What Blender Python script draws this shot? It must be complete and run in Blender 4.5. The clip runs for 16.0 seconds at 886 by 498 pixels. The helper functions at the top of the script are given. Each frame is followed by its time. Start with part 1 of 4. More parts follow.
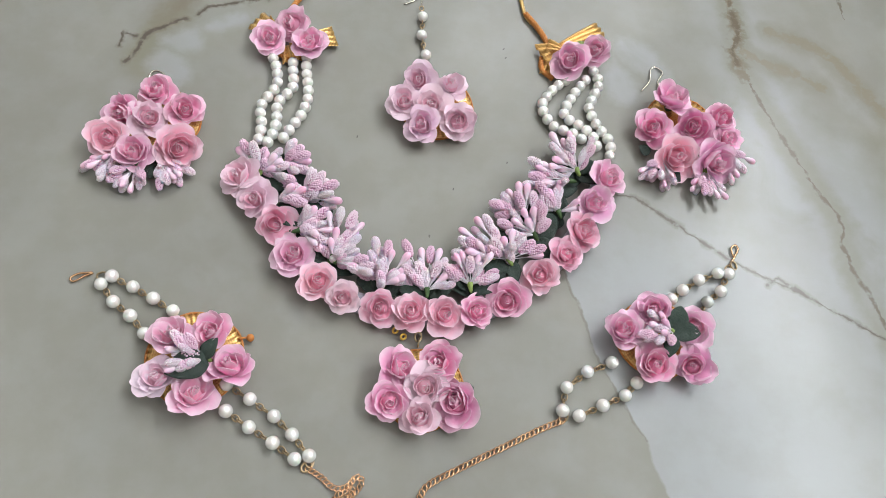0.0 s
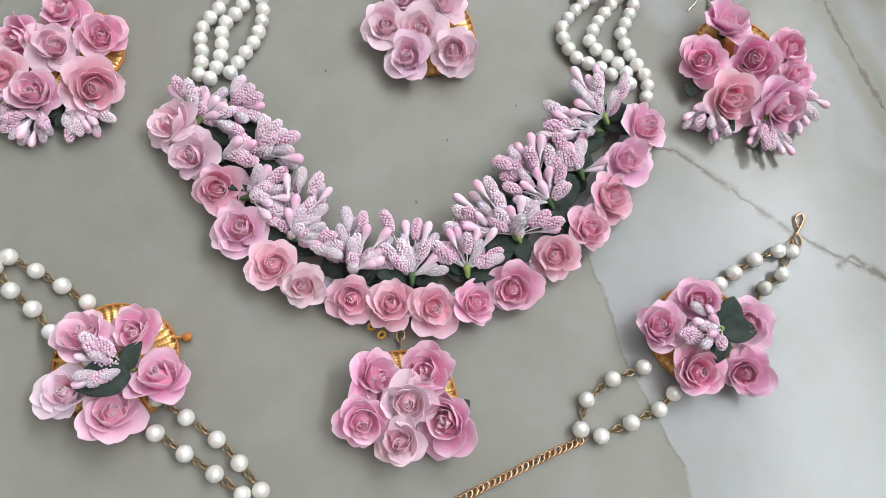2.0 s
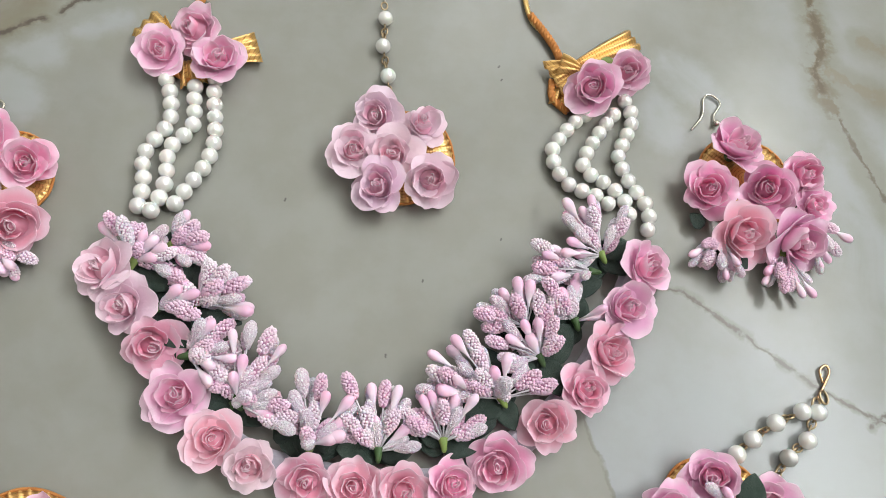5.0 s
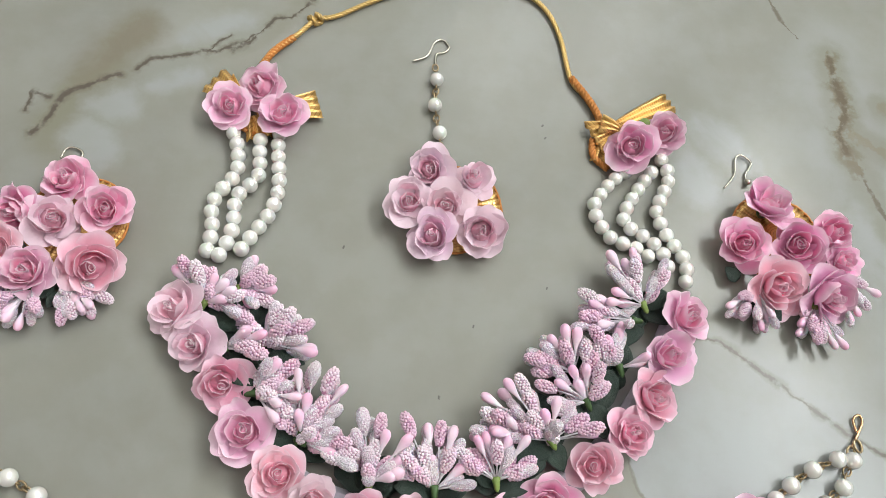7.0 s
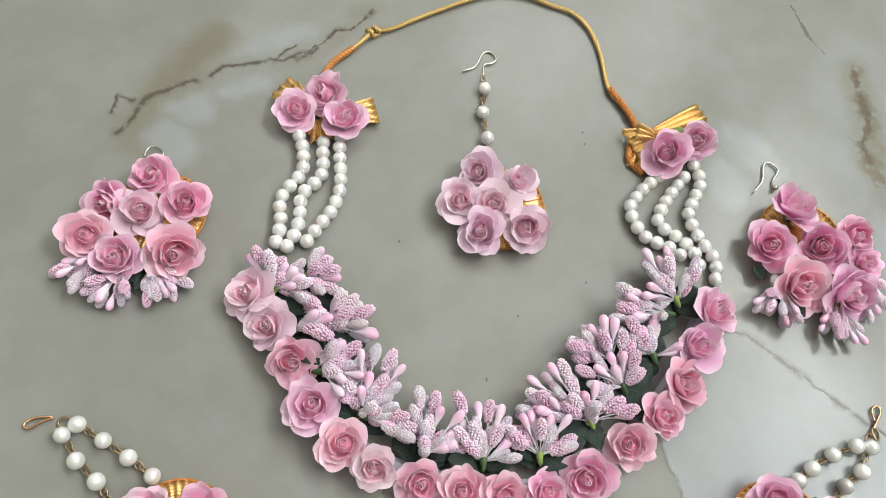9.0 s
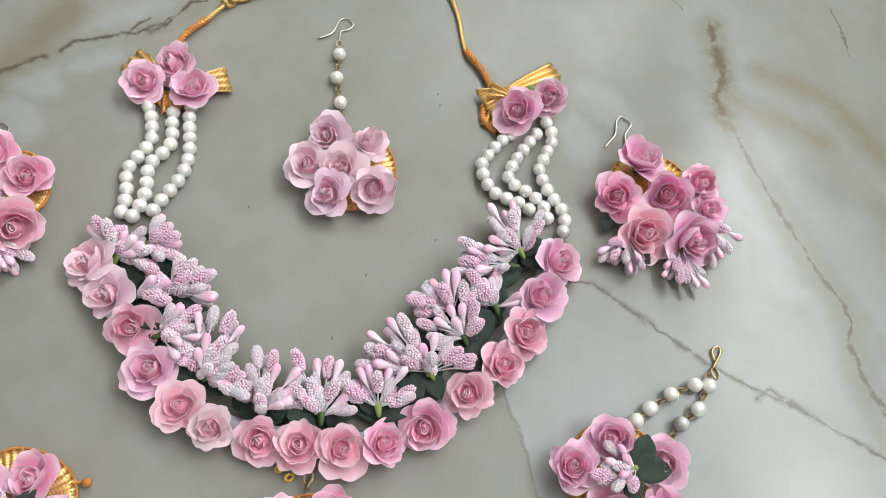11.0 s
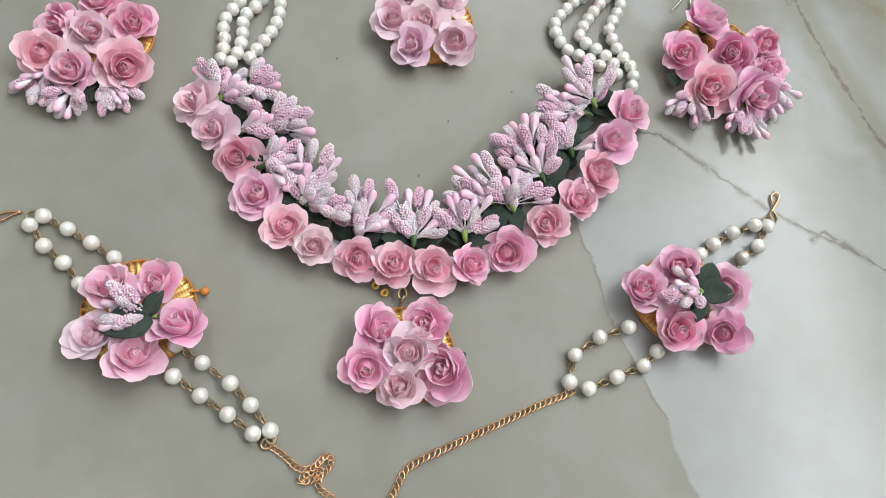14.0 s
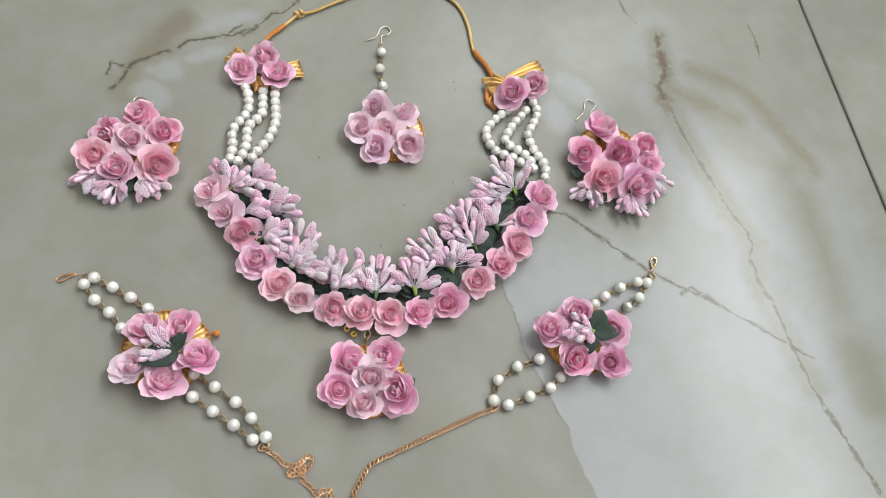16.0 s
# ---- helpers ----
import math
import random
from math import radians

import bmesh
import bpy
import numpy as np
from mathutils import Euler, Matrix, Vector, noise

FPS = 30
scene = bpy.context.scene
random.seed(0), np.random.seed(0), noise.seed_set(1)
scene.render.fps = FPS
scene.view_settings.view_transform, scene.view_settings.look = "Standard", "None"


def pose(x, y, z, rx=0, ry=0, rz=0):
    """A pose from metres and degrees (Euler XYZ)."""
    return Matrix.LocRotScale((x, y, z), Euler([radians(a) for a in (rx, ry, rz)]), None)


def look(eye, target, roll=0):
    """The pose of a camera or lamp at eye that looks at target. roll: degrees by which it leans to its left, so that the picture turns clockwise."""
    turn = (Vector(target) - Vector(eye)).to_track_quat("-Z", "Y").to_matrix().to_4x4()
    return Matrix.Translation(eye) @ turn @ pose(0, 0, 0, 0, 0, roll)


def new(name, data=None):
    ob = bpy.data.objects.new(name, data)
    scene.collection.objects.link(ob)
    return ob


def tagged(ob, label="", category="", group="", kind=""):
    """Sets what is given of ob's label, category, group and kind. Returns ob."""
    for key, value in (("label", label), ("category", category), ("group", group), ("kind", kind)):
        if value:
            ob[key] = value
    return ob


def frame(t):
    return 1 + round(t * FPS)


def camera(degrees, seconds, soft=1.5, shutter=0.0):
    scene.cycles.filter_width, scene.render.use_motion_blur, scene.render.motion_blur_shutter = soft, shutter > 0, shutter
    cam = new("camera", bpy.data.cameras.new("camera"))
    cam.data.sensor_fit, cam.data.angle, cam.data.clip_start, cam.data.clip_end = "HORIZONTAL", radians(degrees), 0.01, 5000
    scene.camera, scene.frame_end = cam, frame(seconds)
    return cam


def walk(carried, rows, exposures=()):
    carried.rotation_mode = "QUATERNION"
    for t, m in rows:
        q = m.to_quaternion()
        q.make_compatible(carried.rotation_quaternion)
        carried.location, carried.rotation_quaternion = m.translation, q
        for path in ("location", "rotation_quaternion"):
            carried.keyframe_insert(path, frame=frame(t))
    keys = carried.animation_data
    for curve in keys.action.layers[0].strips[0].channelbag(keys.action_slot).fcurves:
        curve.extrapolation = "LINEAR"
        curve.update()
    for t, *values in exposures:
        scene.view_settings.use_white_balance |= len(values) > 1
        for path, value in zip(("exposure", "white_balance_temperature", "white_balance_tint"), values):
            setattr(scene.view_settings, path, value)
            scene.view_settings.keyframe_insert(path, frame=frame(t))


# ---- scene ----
cam = camera(61.5, 16.0, 0.8)
PATH = [
    (0, (0.00799, 0.01906, 0.27594), (0.02959, 0.14700, 0.00545), 12.22),
    (0.5, (0.00778, 0.03573, 0.26098), (0.02996, 0.15320, -0.01417), 13.74),
    (1, (0.01243, 0.04885, 0.24634), (0.03286, 0.15099, -0.03500), 14.28),
    (1.5, (0.01431, 0.05498, 0.23516), (0.03726, 0.15237, -0.04767), 16.00),
    (2, (0.01536, 0.06532, 0.22674), (0.03811, 0.15841, -0.05755), 16.44),
    (2.5, (0.01672, 0.07566, 0.21417), (0.04261, 0.16168, -0.07206), 19.44),
    (3, (0.01898, 0.08468, 0.19982), (0.04378, 0.16243, -0.08887), 20.23),
    (3.5, (0.02064, 0.09484, 0.19486), (0.04839, 0.17706, -0.09232), 21.06),
    (4, (0.01984, 0.09879, 0.19643), (0.04767, 0.19097, -0.08770), 19.69),
    (4.5, (0.01932, 0.10322, 0.19958), (0.04725, 0.20362, -0.08174), 18.46),
    (4.7, (0.01994, 0.10487, 0.20281), (0.04720, 0.21018, -0.07677), 17.47),
    (6.8, (0.01024, 0.10067, 0.21581), (0.03308, 0.23158, -0.05315), 13.93),
    (7, (0.00427, 0.09903, 0.21675), (0.02748, 0.22922, -0.05253), 14.42),
    (7.5, (-0.00598, 0.09343, 0.22007), (0.01378, 0.22628, -0.04818), 13.55),
    (8, (-0.01350, 0.08911, 0.22213), (0.00355, 0.22269, -0.04594), 13.04),
    (8.2, (-0.01404, 0.08802, 0.22440), (0.00104, 0.22076, -0.04422), 12.46),
    (10.3, (0.02395, 0.07870, 0.23820), (0.04055, 0.21006, -0.03099), 11.29),
    (10.5, (0.02873, 0.07689, 0.23684), (0.04764, 0.20795, -0.03235), 11.95),
    (11, (0.03882, 0.07800, 0.23574), (0.06296, 0.20630, -0.03436), 13.39),
    (11.5, (0.04727, 0.07757, 0.23431), (0.07399, 0.20242, -0.03717), 14.21),
    (12, (0.04861, 0.06736, 0.23520), (0.07423, 0.18912, -0.03778), 13.57),
    (12.5, (0.04482, 0.05490, 0.23600), (0.07064, 0.17192, -0.03903), 13.67),
    (13, (0.04129, 0.04555, 0.23767), (0.06657, 0.16221, -0.03756), 13.79),
    (13.5, (0.03029, 0.03733, 0.23692), (0.05526, 0.15283, -0.03883), 14.87),
    (14, (0.01688, 0.03482, 0.23574), (0.03720, 0.14488, -0.04260), 13.98),
    (14.5, (0.00977, 0.02917, 0.24383), (0.02810, 0.13699, -0.03552), 13.75),
    (15, (0.01506, 0.01507, 0.27115), (0.03520, 0.13331, -0.00383), 12.48),
    (15.5, (0.02134, 0.00556, 0.29117), (0.04507, 0.13725, 0.02267), 13.33),
    (16, (0.02337, -0.00515, 0.30704), (0.04915, 0.13380, 0.04241), 13.62),
]
# the clip's camera drifts a little in white balance
TONE = [(0, 0.46, 6280, 10), (3.5, 0.48, 6300, 10), (4.7, 0.48, 6400, 8), (7, 0.48, 6470, 6), (10.5, 0.48, 6430, 6), (16, 0.46, 6400, 8)]
walk(cam, [(t, look(eye, target, roll)) for t, eye, target, roll in PATH], TONE)

# ---- light ----
MM = 0.001
ROOM = pose(0.05, 0.15, 0, 0, 0, 6.9)          # the room lies square with the tile joints
world = bpy.data.worlds.new("sky")
scene.world = world
world.use_nodes = True
wt = world.node_tree
sky = wt.nodes.new("ShaderNodeTexSky")
sky.sky_type, sky.sun_disc = "NISHITA", False
sky.sun_elevation, sky.sun_rotation = radians(40), radians(35)
wt.links.new(sky.outputs[0], wt.nodes["Background"].inputs[0])
wt.nodes["Background"].inputs[1].default_value = 0.12


def window_light(name, m, w, h, watts, colour):
    lamp = bpy.data.lights.new(name, "AREA")
    lamp.shape, lamp.size, lamp.size_y, lamp.energy, lamp.color = "RECTANGLE", w, h, watts, colour
    ob = new(name, lamp)
    ob.matrix_world = m
    return ob


WIN_FAR = (0.30, 1.3, 1.75, 2.65)             # x0, x1, z0, z1 of the opening in the far wall
WIN_SIDE = (-0.9, 1.5, 1.75, 2.65)               # y0, y1, z0, z1 of the opening in the side wall
FAR, SIDE, NEAR, LEFT, HIGH = 1.9, 1.4, -2.1, -2.4, 2.8
window_light("window_light_far", ROOM @ pose((WIN_FAR[0] + WIN_FAR[1]) / 2, FAR + 0.1, (WIN_FAR[2] + WIN_FAR[3]) / 2, -90, 0, 0), 1.0, 0.9, 16, (0.98, 0.99, 1.0))
window_light("window_light_side", ROOM @ pose(SIDE + 0.1, 0.3, 2.2, 0, 90, 0), 0.9, 2.4, 96, (0.98, 0.99, 1.0))

# ---- materials ----


class Mat:
    """A small builder for node materials."""

    def __init__(self, name):
        self.m = bpy.data.materials.new(name)
        self.m.use_nodes = True
        self.t = self.m.node_tree
        self.b = self.t.nodes["Principled BSDF"]
        self.out = self.t.nodes["Material Output"]

    def n(self, kind, **props):
        node = self.t.nodes.new("ShaderNode" + kind)
        for key, value in props.items():
            if key == "operation":
                node.operation = value
            elif key == "blend_type":
                node.data_type, node.blend_type = "RGBA", value
        return node

    def link(self, a, b):
        self.t.links.new(a, b)

    def put(self, socket, value):
        if isinstance(value, (int, float)):
            socket.default_value = value
        elif isinstance(value, tuple):
            socket.default_value = (*value, 1.0) if len(value) == 3 and socket.type == "RGBA" else value
        else:
            self.link(value, socket)

    def math(self, op, a, b=0.0, c=0.0, clamp=False):
        node = self.n("Math", operation=op)
        node.use_clamp = clamp
        for socket, value in zip(node.inputs, (a, b, c)):
            self.put(socket, value)
        return node.outputs[0]

    def mix(self, fac, a, b, blend="MIX"):
        node = self.n("Mix", blend_type=blend)
        self.put(node.inputs[0], fac)
        self.put(node.inputs[6], a)
        self.put(node.inputs[7], b)
        return node.outputs[2]

    def noise(self, vec, scale, detail=4.0, rough=0.55, distort=0.0):
        node = self.n("TexNoise")
        if vec is not None:
            self.link(vec, node.inputs["Vector"])
        for key, value in (("Scale", scale), ("Detail", detail), ("Roughness", rough), ("Distortion", distort)):
            node.inputs[key].default_value = value
        return node.outputs

    def ramp(self, fac, lo, hi):
        node = self.n("MapRange")
        node.interpolation_type = "SMOOTHSTEP"
        self.put(node.inputs[0], fac)
        node.inputs[1].default_value, node.inputs[2].default_value = lo, hi
        return node.outputs[0]

    def bump(self, height, strength, distance):
        node = self.n("Bump")
        node.inputs["Strength"].default_value, node.inputs["Distance"].default_value = strength, distance
        self.link(height, node.inputs["Height"])
        self.link(node.outputs[0], self.b.inputs["Normal"])

    def set(self, **values):
        for key, value in values.items():
            self.put(self.b.inputs[{"base": "Base Color", "rough": "Roughness", "metal": "Metallic", "coat": "Coat Weight", "coat_rough": "Coat Roughness",
                                    "sss": "Subsurface Weight", "sss_scale": "Subsurface Scale", "spec": "Specular IOR Level", "sheen": "Sheen Weight", "trans": "Transmission Weight"}[key]], value)
        return self

    def world_pos(self):
        return self.n("NewGeometry").outputs["Position"]

    def object_pos(self):
        return self.n("TexCoord").outputs["Object"]


def simple(name, base, rough, metal=0.0, var=0.15, scale=900.0, bump=0.2, bump_mm=0.05, **more):
    """A plain material with fine grain and a second, broader variation."""
    m = Mat(name)
    p = m.world_pos()
    fine, broad = m.noise(p, scale, 3.0), m.noise(p, scale * 0.13, 2.0)
    info = m.n("ObjectInfo").outputs["Random"]
    shift = m.math("ADD", m.math("MULTIPLY", fine[0], 0.5), m.math("MULTIPLY", m.math("ADD", broad[0], info), 0.35))
    dark, light = tuple(c * (1 - var) for c in base), tuple(min(1.0, c * (1 + var)) for c in base)
    m.set(base=m.mix(m.ramp(shift, 0.25, 0.95), dark, light), rough=rough, metal=metal, **more)
    if bump:
        m.bump(fine[0], bump, bump_mm * 0.001)
    return m.m


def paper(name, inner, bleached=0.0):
    """Dyed paper: a tint that each rose brings, paler or deeper by layer, with crinkles; it lets some light through.
    The deeper inner pink also stands for light bounced between petals.
    """
    m = Mat(name)
    p = m.world_pos()
    info = m.n("ObjectInfo")
    crinkle, soft = m.noise(p, 700.0, 4.0, 0.6), m.noise(p, 120.0, 2.0)
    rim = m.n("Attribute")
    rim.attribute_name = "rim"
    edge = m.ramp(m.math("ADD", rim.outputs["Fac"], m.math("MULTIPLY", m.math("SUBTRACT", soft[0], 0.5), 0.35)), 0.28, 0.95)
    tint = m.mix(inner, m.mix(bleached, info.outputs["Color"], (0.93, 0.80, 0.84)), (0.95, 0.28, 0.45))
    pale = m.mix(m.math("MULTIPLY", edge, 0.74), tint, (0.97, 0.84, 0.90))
    mottled = m.mix(m.math("MULTIPLY", m.ramp(soft[0], 0.35, 0.75), 0.15), pale, (0.90, 0.70, 0.79))
    last = m.mix(m.math("MULTIPLY", info.outputs["Random"], 0.14), mottled, (0.90, 0.66, 0.77))
    m.set(base=last, rough=0.72, spec=0.25, sheen=0.15)
    m.bump(crinkle[0], 0.55, 0.0004)
    glow = m.n("BsdfTranslucent")
    m.link(last, glow.inputs[0])
    both = m.n("MixShader")
    both.inputs[0].default_value = 0.40
    m.link(m.b.outputs[0], both.inputs[1])
    m.link(glow.outputs[0], both.inputs[2])
    m.link(both.outputs[0], m.out.inputs[0])
    return m.m


# deeper pink by layer: dye, with the glow between inner petals painted in
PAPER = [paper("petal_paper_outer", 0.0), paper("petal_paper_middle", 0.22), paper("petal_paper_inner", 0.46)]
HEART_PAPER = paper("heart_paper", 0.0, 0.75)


def bud_material():
    m = Mat("smooth_bud_coating")
    z = m.n("SeparateXYZ")
    m.link(m.object_pos(), z.inputs[0])
    r = m.n("ObjectInfo").outputs["Random"]
    tip = m.mix(r, (0.78, 0.38, 0.58), (0.82, 0.60, 0.72))
    col = m.mix(m.ramp(z.outputs[2], -0.0028, 0.0022), (0.78, 0.68, 0.75), tip)
    f = m.noise(m.world_pos(), 500.0)
    m.set(base=m.mix(m.math("MULTIPLY", f[0], 0.25), col, (0.9, 0.8, 0.86)), rough=0.34, coat=0.25, sss=0.1, sss_scale=0.002)
    m.bump(f[0], 0.1, 0.0001)
    return m.m


def glitter_material():
    m = Mat("sugared_glitter_coating")
    p = m.world_pos()
    v = m.n("TexVoronoi")
    v.inputs["Scale"].default_value = 3600.0
    m.link(p, v.inputs["Vector"])
    f = m.noise(p, 300.0)
    info = m.n("ObjectInfo").outputs["Random"]
    body = m.mix(info, (0.68, 0.48, 0.61), (0.80, 0.70, 0.77))
    grain = m.n("SeparateXYZ")
    m.link(v.outputs["Color"], grain.inputs[0])
    # white grains; their sparkle is put into the colour as well as the roughness
    col = m.mix(m.ramp(grain.outputs[0], 0.45, 0.95), body, (0.95, 0.94, 0.95))
    m.set(base=m.mix(m.math("MULTIPLY", f[0], 0.4), col, (0.86, 0.74, 0.82)), rough=m.math("MULTIPLY_ADD", grain.outputs[1], 0.5, 0.12), spec=0.8, sss=0.15, sss_scale=0.001)
    m.bump(v.outputs["Distance"], 1.0, 0.0004)
    return m.m


def leaf_material():
    m = Mat("woven_leaf_fabric")
    p = m.object_pos()
    waves = []
    for turn in (0.0, 90.0):
        mp = m.n("Mapping")
        mp.inputs["Rotation"].default_value[2] = radians(turn + 40)
        m.link(p, mp.inputs[0])
        w = m.n("TexWave")
        w.inputs["Scale"].default_value, w.inputs["Distortion"].default_value = 620.0, 0.3
        m.link(mp.outputs[0], w.inputs["Vector"])
        waves.append(w.outputs["Fac"])
    weave = m.math("MAXIMUM", *waves)
    r = m.n("ObjectInfo").outputs["Random"]
    f = m.noise(m.world_pos(), 220.0)
    base = m.mix(r, (0.010, 0.022, 0.017), (0.018, 0.040, 0.026))
    m.set(base=m.mix(m.math("MULTIPLY", weave, m.math("MULTIPLY", f[0], 1.0)), base, (0.085, 0.105, 0.090)), rough=0.62, spec=0.3)
    m.bump(weave, 0.5, 0.0002)
    return m.m


def pearl_material():
    m = Mat("pearl_lacquer")
    f, g = m.noise(m.object_pos(), 900.0, 3.0), m.noise(m.object_pos(), 260.0, 2.0)
    r = m.n("ObjectInfo").outputs["Random"]
    warm = m.mix(r, (0.74, 0.73, 0.68), (0.80, 0.79, 0.75))
    m.set(base=m.mix(m.ramp(g[0], 0.4, 0.7), warm, (0.78, 0.77, 0.73)), rough=0.24, metal=0.28, spec=0.8, coat=0.9, coat_rough=0.12, sss=0.1, sss_scale=0.001)
    m.bump(f[0], 0.35, 0.00012)
    return m.m


def gold_fabric():
    """Flat gold wire woven over orange thread."""
    m = Mat("gold_ribbon")
    p = m.object_pos()
    w = m.n("TexWave")
    w.wave_type, w.rings_direction = "RINGS", "Z"
    w.inputs["Scale"].default_value, w.inputs["Distortion"].default_value, w.inputs["Detail"].default_value = 330.0, 1.5, 2.0
    m.link(p, w.inputs["Vector"])
    f, g = m.noise(m.world_pos(), 160.0), m.noise(m.world_pos(), 1300.0, 2.0)
    thread = m.ramp(m.math("ADD", w.outputs["Fac"], m.math("MULTIPLY", g[0], 0.6)), 0.15, 0.55)
    m.set(base=m.mix(thread, (0.36, 0.15, 0.04), m.mix(f[0], (0.62, 0.36, 0.11), (0.84, 0.58, 0.23))),
          metal=m.math("MULTIPLY_ADD", thread, 0.6, 0.20), rough=m.math("ADD", 0.20, m.math("MULTIPLY", g[0], 0.25)))
    m.bump(thread, 0.4, 0.0002)
    return m.m


BUD, GLITTER, LEAF, PEARL, GOLD = bud_material(), glitter_material(), leaf_material(), pearl_material(), gold_fabric()


def berry_material(name, deep, pale):
    m = Mat(name)
    f = m.noise(m.world_pos(), 420.0, 2.0)
    info = m.n("ObjectInfo").outputs["Random"]
    col = m.mix(m.ramp(info, 0.3, 0.95), deep, pale)
    m.set(base=m.mix(m.math("MULTIPLY", f[0], 0.4), col, pale), rough=0.34, coat=0.3, sss=0.1, sss_scale=0.0006)
    m.bump(f[0], 0.1, 0.0001)
    return m.m


BERRY = berry_material("beaded_berry_coating", (0.78, 0.50, 0.65), (0.82, 0.70, 0.77))
# core darker than the beads, for contrast in the gaps between them
BERRY_CORE = berry_material("berry_core_deep_pink", (0.50, 0.21, 0.36), (0.58, 0.34, 0.46))
STALK = simple("white_stamen_thread", (0.58, 0.54, 0.58), 0.6)
CALYX = simple("green_floral_tape", (0.05, 0.10, 0.03), 0.55)
CALYX_PALE = simple("pale_green_tape", (0.20, 0.28, 0.07), 0.55)
WIRE = simple("antique_brass_wire", (0.40, 0.30, 0.18), 0.30, 0.95, bump=0.05)
CHAIN = simple("gilt_chain_metal", (0.64, 0.39, 0.22), 0.24, 0.95, bump=0.05)
STEEL = simple("steel_hook_wire", (0.62, 0.58, 0.50), 0.25, 0.95, bump=0.03)
CORD = simple("gold_cord_thread", (0.66, 0.45, 0.17), 0.34, 0.6, scale=2500.0, bump=0.5)
ORANGE = simple("orange_thread", (0.50, 0.19, 0.04), 0.7, scale=2000.0, bump=0.5, bump_mm=0.15)
YELLOW = simple("yellow_gold_bead", (0.75, 0.52, 0.10), 0.3, 0.6)
FELT = simple("grey_lilac_backing", (0.46, 0.44, 0.50), 0.9, scale=1500.0)
BROWN = simple("brown_card_backing", (0.20, 0.10, 0.05), 0.8)
PLASTER = simple("wall_plaster", (0.76, 0.755, 0.74), 0.85, var=0.05, scale=40.0, bump=0.1, bump_mm=0.5)
# dark colour for the two unseen walls, added to cut fill light
FILL_CUT_PLASTER = simple("taupe_fill_cut_plaster", (0.40, 0.38, 0.35), 0.85, var=0.05, scale=40.0, bump=0.1, bump_mm=0.5)
CEILING = simple("ceiling_paint", (0.86, 0.86, 0.84), 0.9, var=0.04, scale=30.0, bump=0.05)
FRAME = simple("window_frame_paint", (0.70, 0.70, 0.68), 0.5, var=0.05, scale=60.0)
GROUT = simple("dark_grout", (0.16, 0.16, 0.15), 0.9, scale=400.0)

# lines of the veins in the stone, the edge of its milky field, a tile joint and dark specks, in millimetres
V1 = [(-87, 262), (-83, 267), (-77, 269), (-67, 273), (-61, 274), (-52, 279), (-48, 284), (-44, 291), (-38, 292), (-30, 304)]
V1A = [(-92, 259), (-97, 256), (-105, 251), (-108, 247), (-110, 240), (-114, 232)]
V2 = [(173, 304), (173, 293), (175, 279), (170, 268), (171, 260), (175, 249), (183, 227), (190, 209), (198, 191), (205, 179), (207, 172), (204, 164), (207, 151), (212, 139), (223, 99), (244, 55)]
V3 = [(176, 267), (183, 262), (192, 258), (202, 255), (213, 248)]
V4 = [(191, 282), (208, 276), (217, 271), (225, 263), (233, 248), (244, 232), (249, 220)]
V5 = [(230, 320), (233, 307), (233, 294)]
V6 = [(103, 181), (113, 180), (121, 175), (129, 169), (137, 163), (149, 155), (157, 150), (171, 143), (185, 137), (192, 133), (208, 124), (226, 114)]
V7 = [(167, 142), (173, 145), (176, 142), (182, 139)]
V8 = [(150, 338), (155, 321), (161, 312)]
V9 = [(-65, 273), (-62, 278), (-58, 281)]
V10 = [(-118, 240), (-118, 248), (-112, 247)]
V11 = [(-56, 275), (-51, 282), (-48, 284)]
BLOTCHES = [[(-101, 260), (-98, 269)], [(-93, 275), (-90, 281)]]
SHADES = [[(-99, 244), (-104, 235)], [(236, 212), (241, 154), (250, 98)]]
# the last two pairs are whitish smears right of the pearl strands
CLOUDS = [[(-69, 281), (-55, 286)], [(-80, 261), (-70, 266)], [(-94, 250), (-89, 247)], [(-96, 236), (-90, 228)], [(111, 246), (113, 236)], [(119, 263), (128, 252)]]
BANDS = [[(221, 203), (226, 165), (226, 123)], [(259, 221), (261, 137)], [(180, 235), (175, 213), (180, 180)]]
PATCH = [(80, 144), (88, 122), (91, 109), (100, 91), (109, 75), (111, 65), (119, 47)]
JOINT = [(269, 346), (276, 269), (284, 199)]
SPECKS = [(-9, 201), (57, 193), (34, 178), (24, 155), (56, 256), (57, 251)]


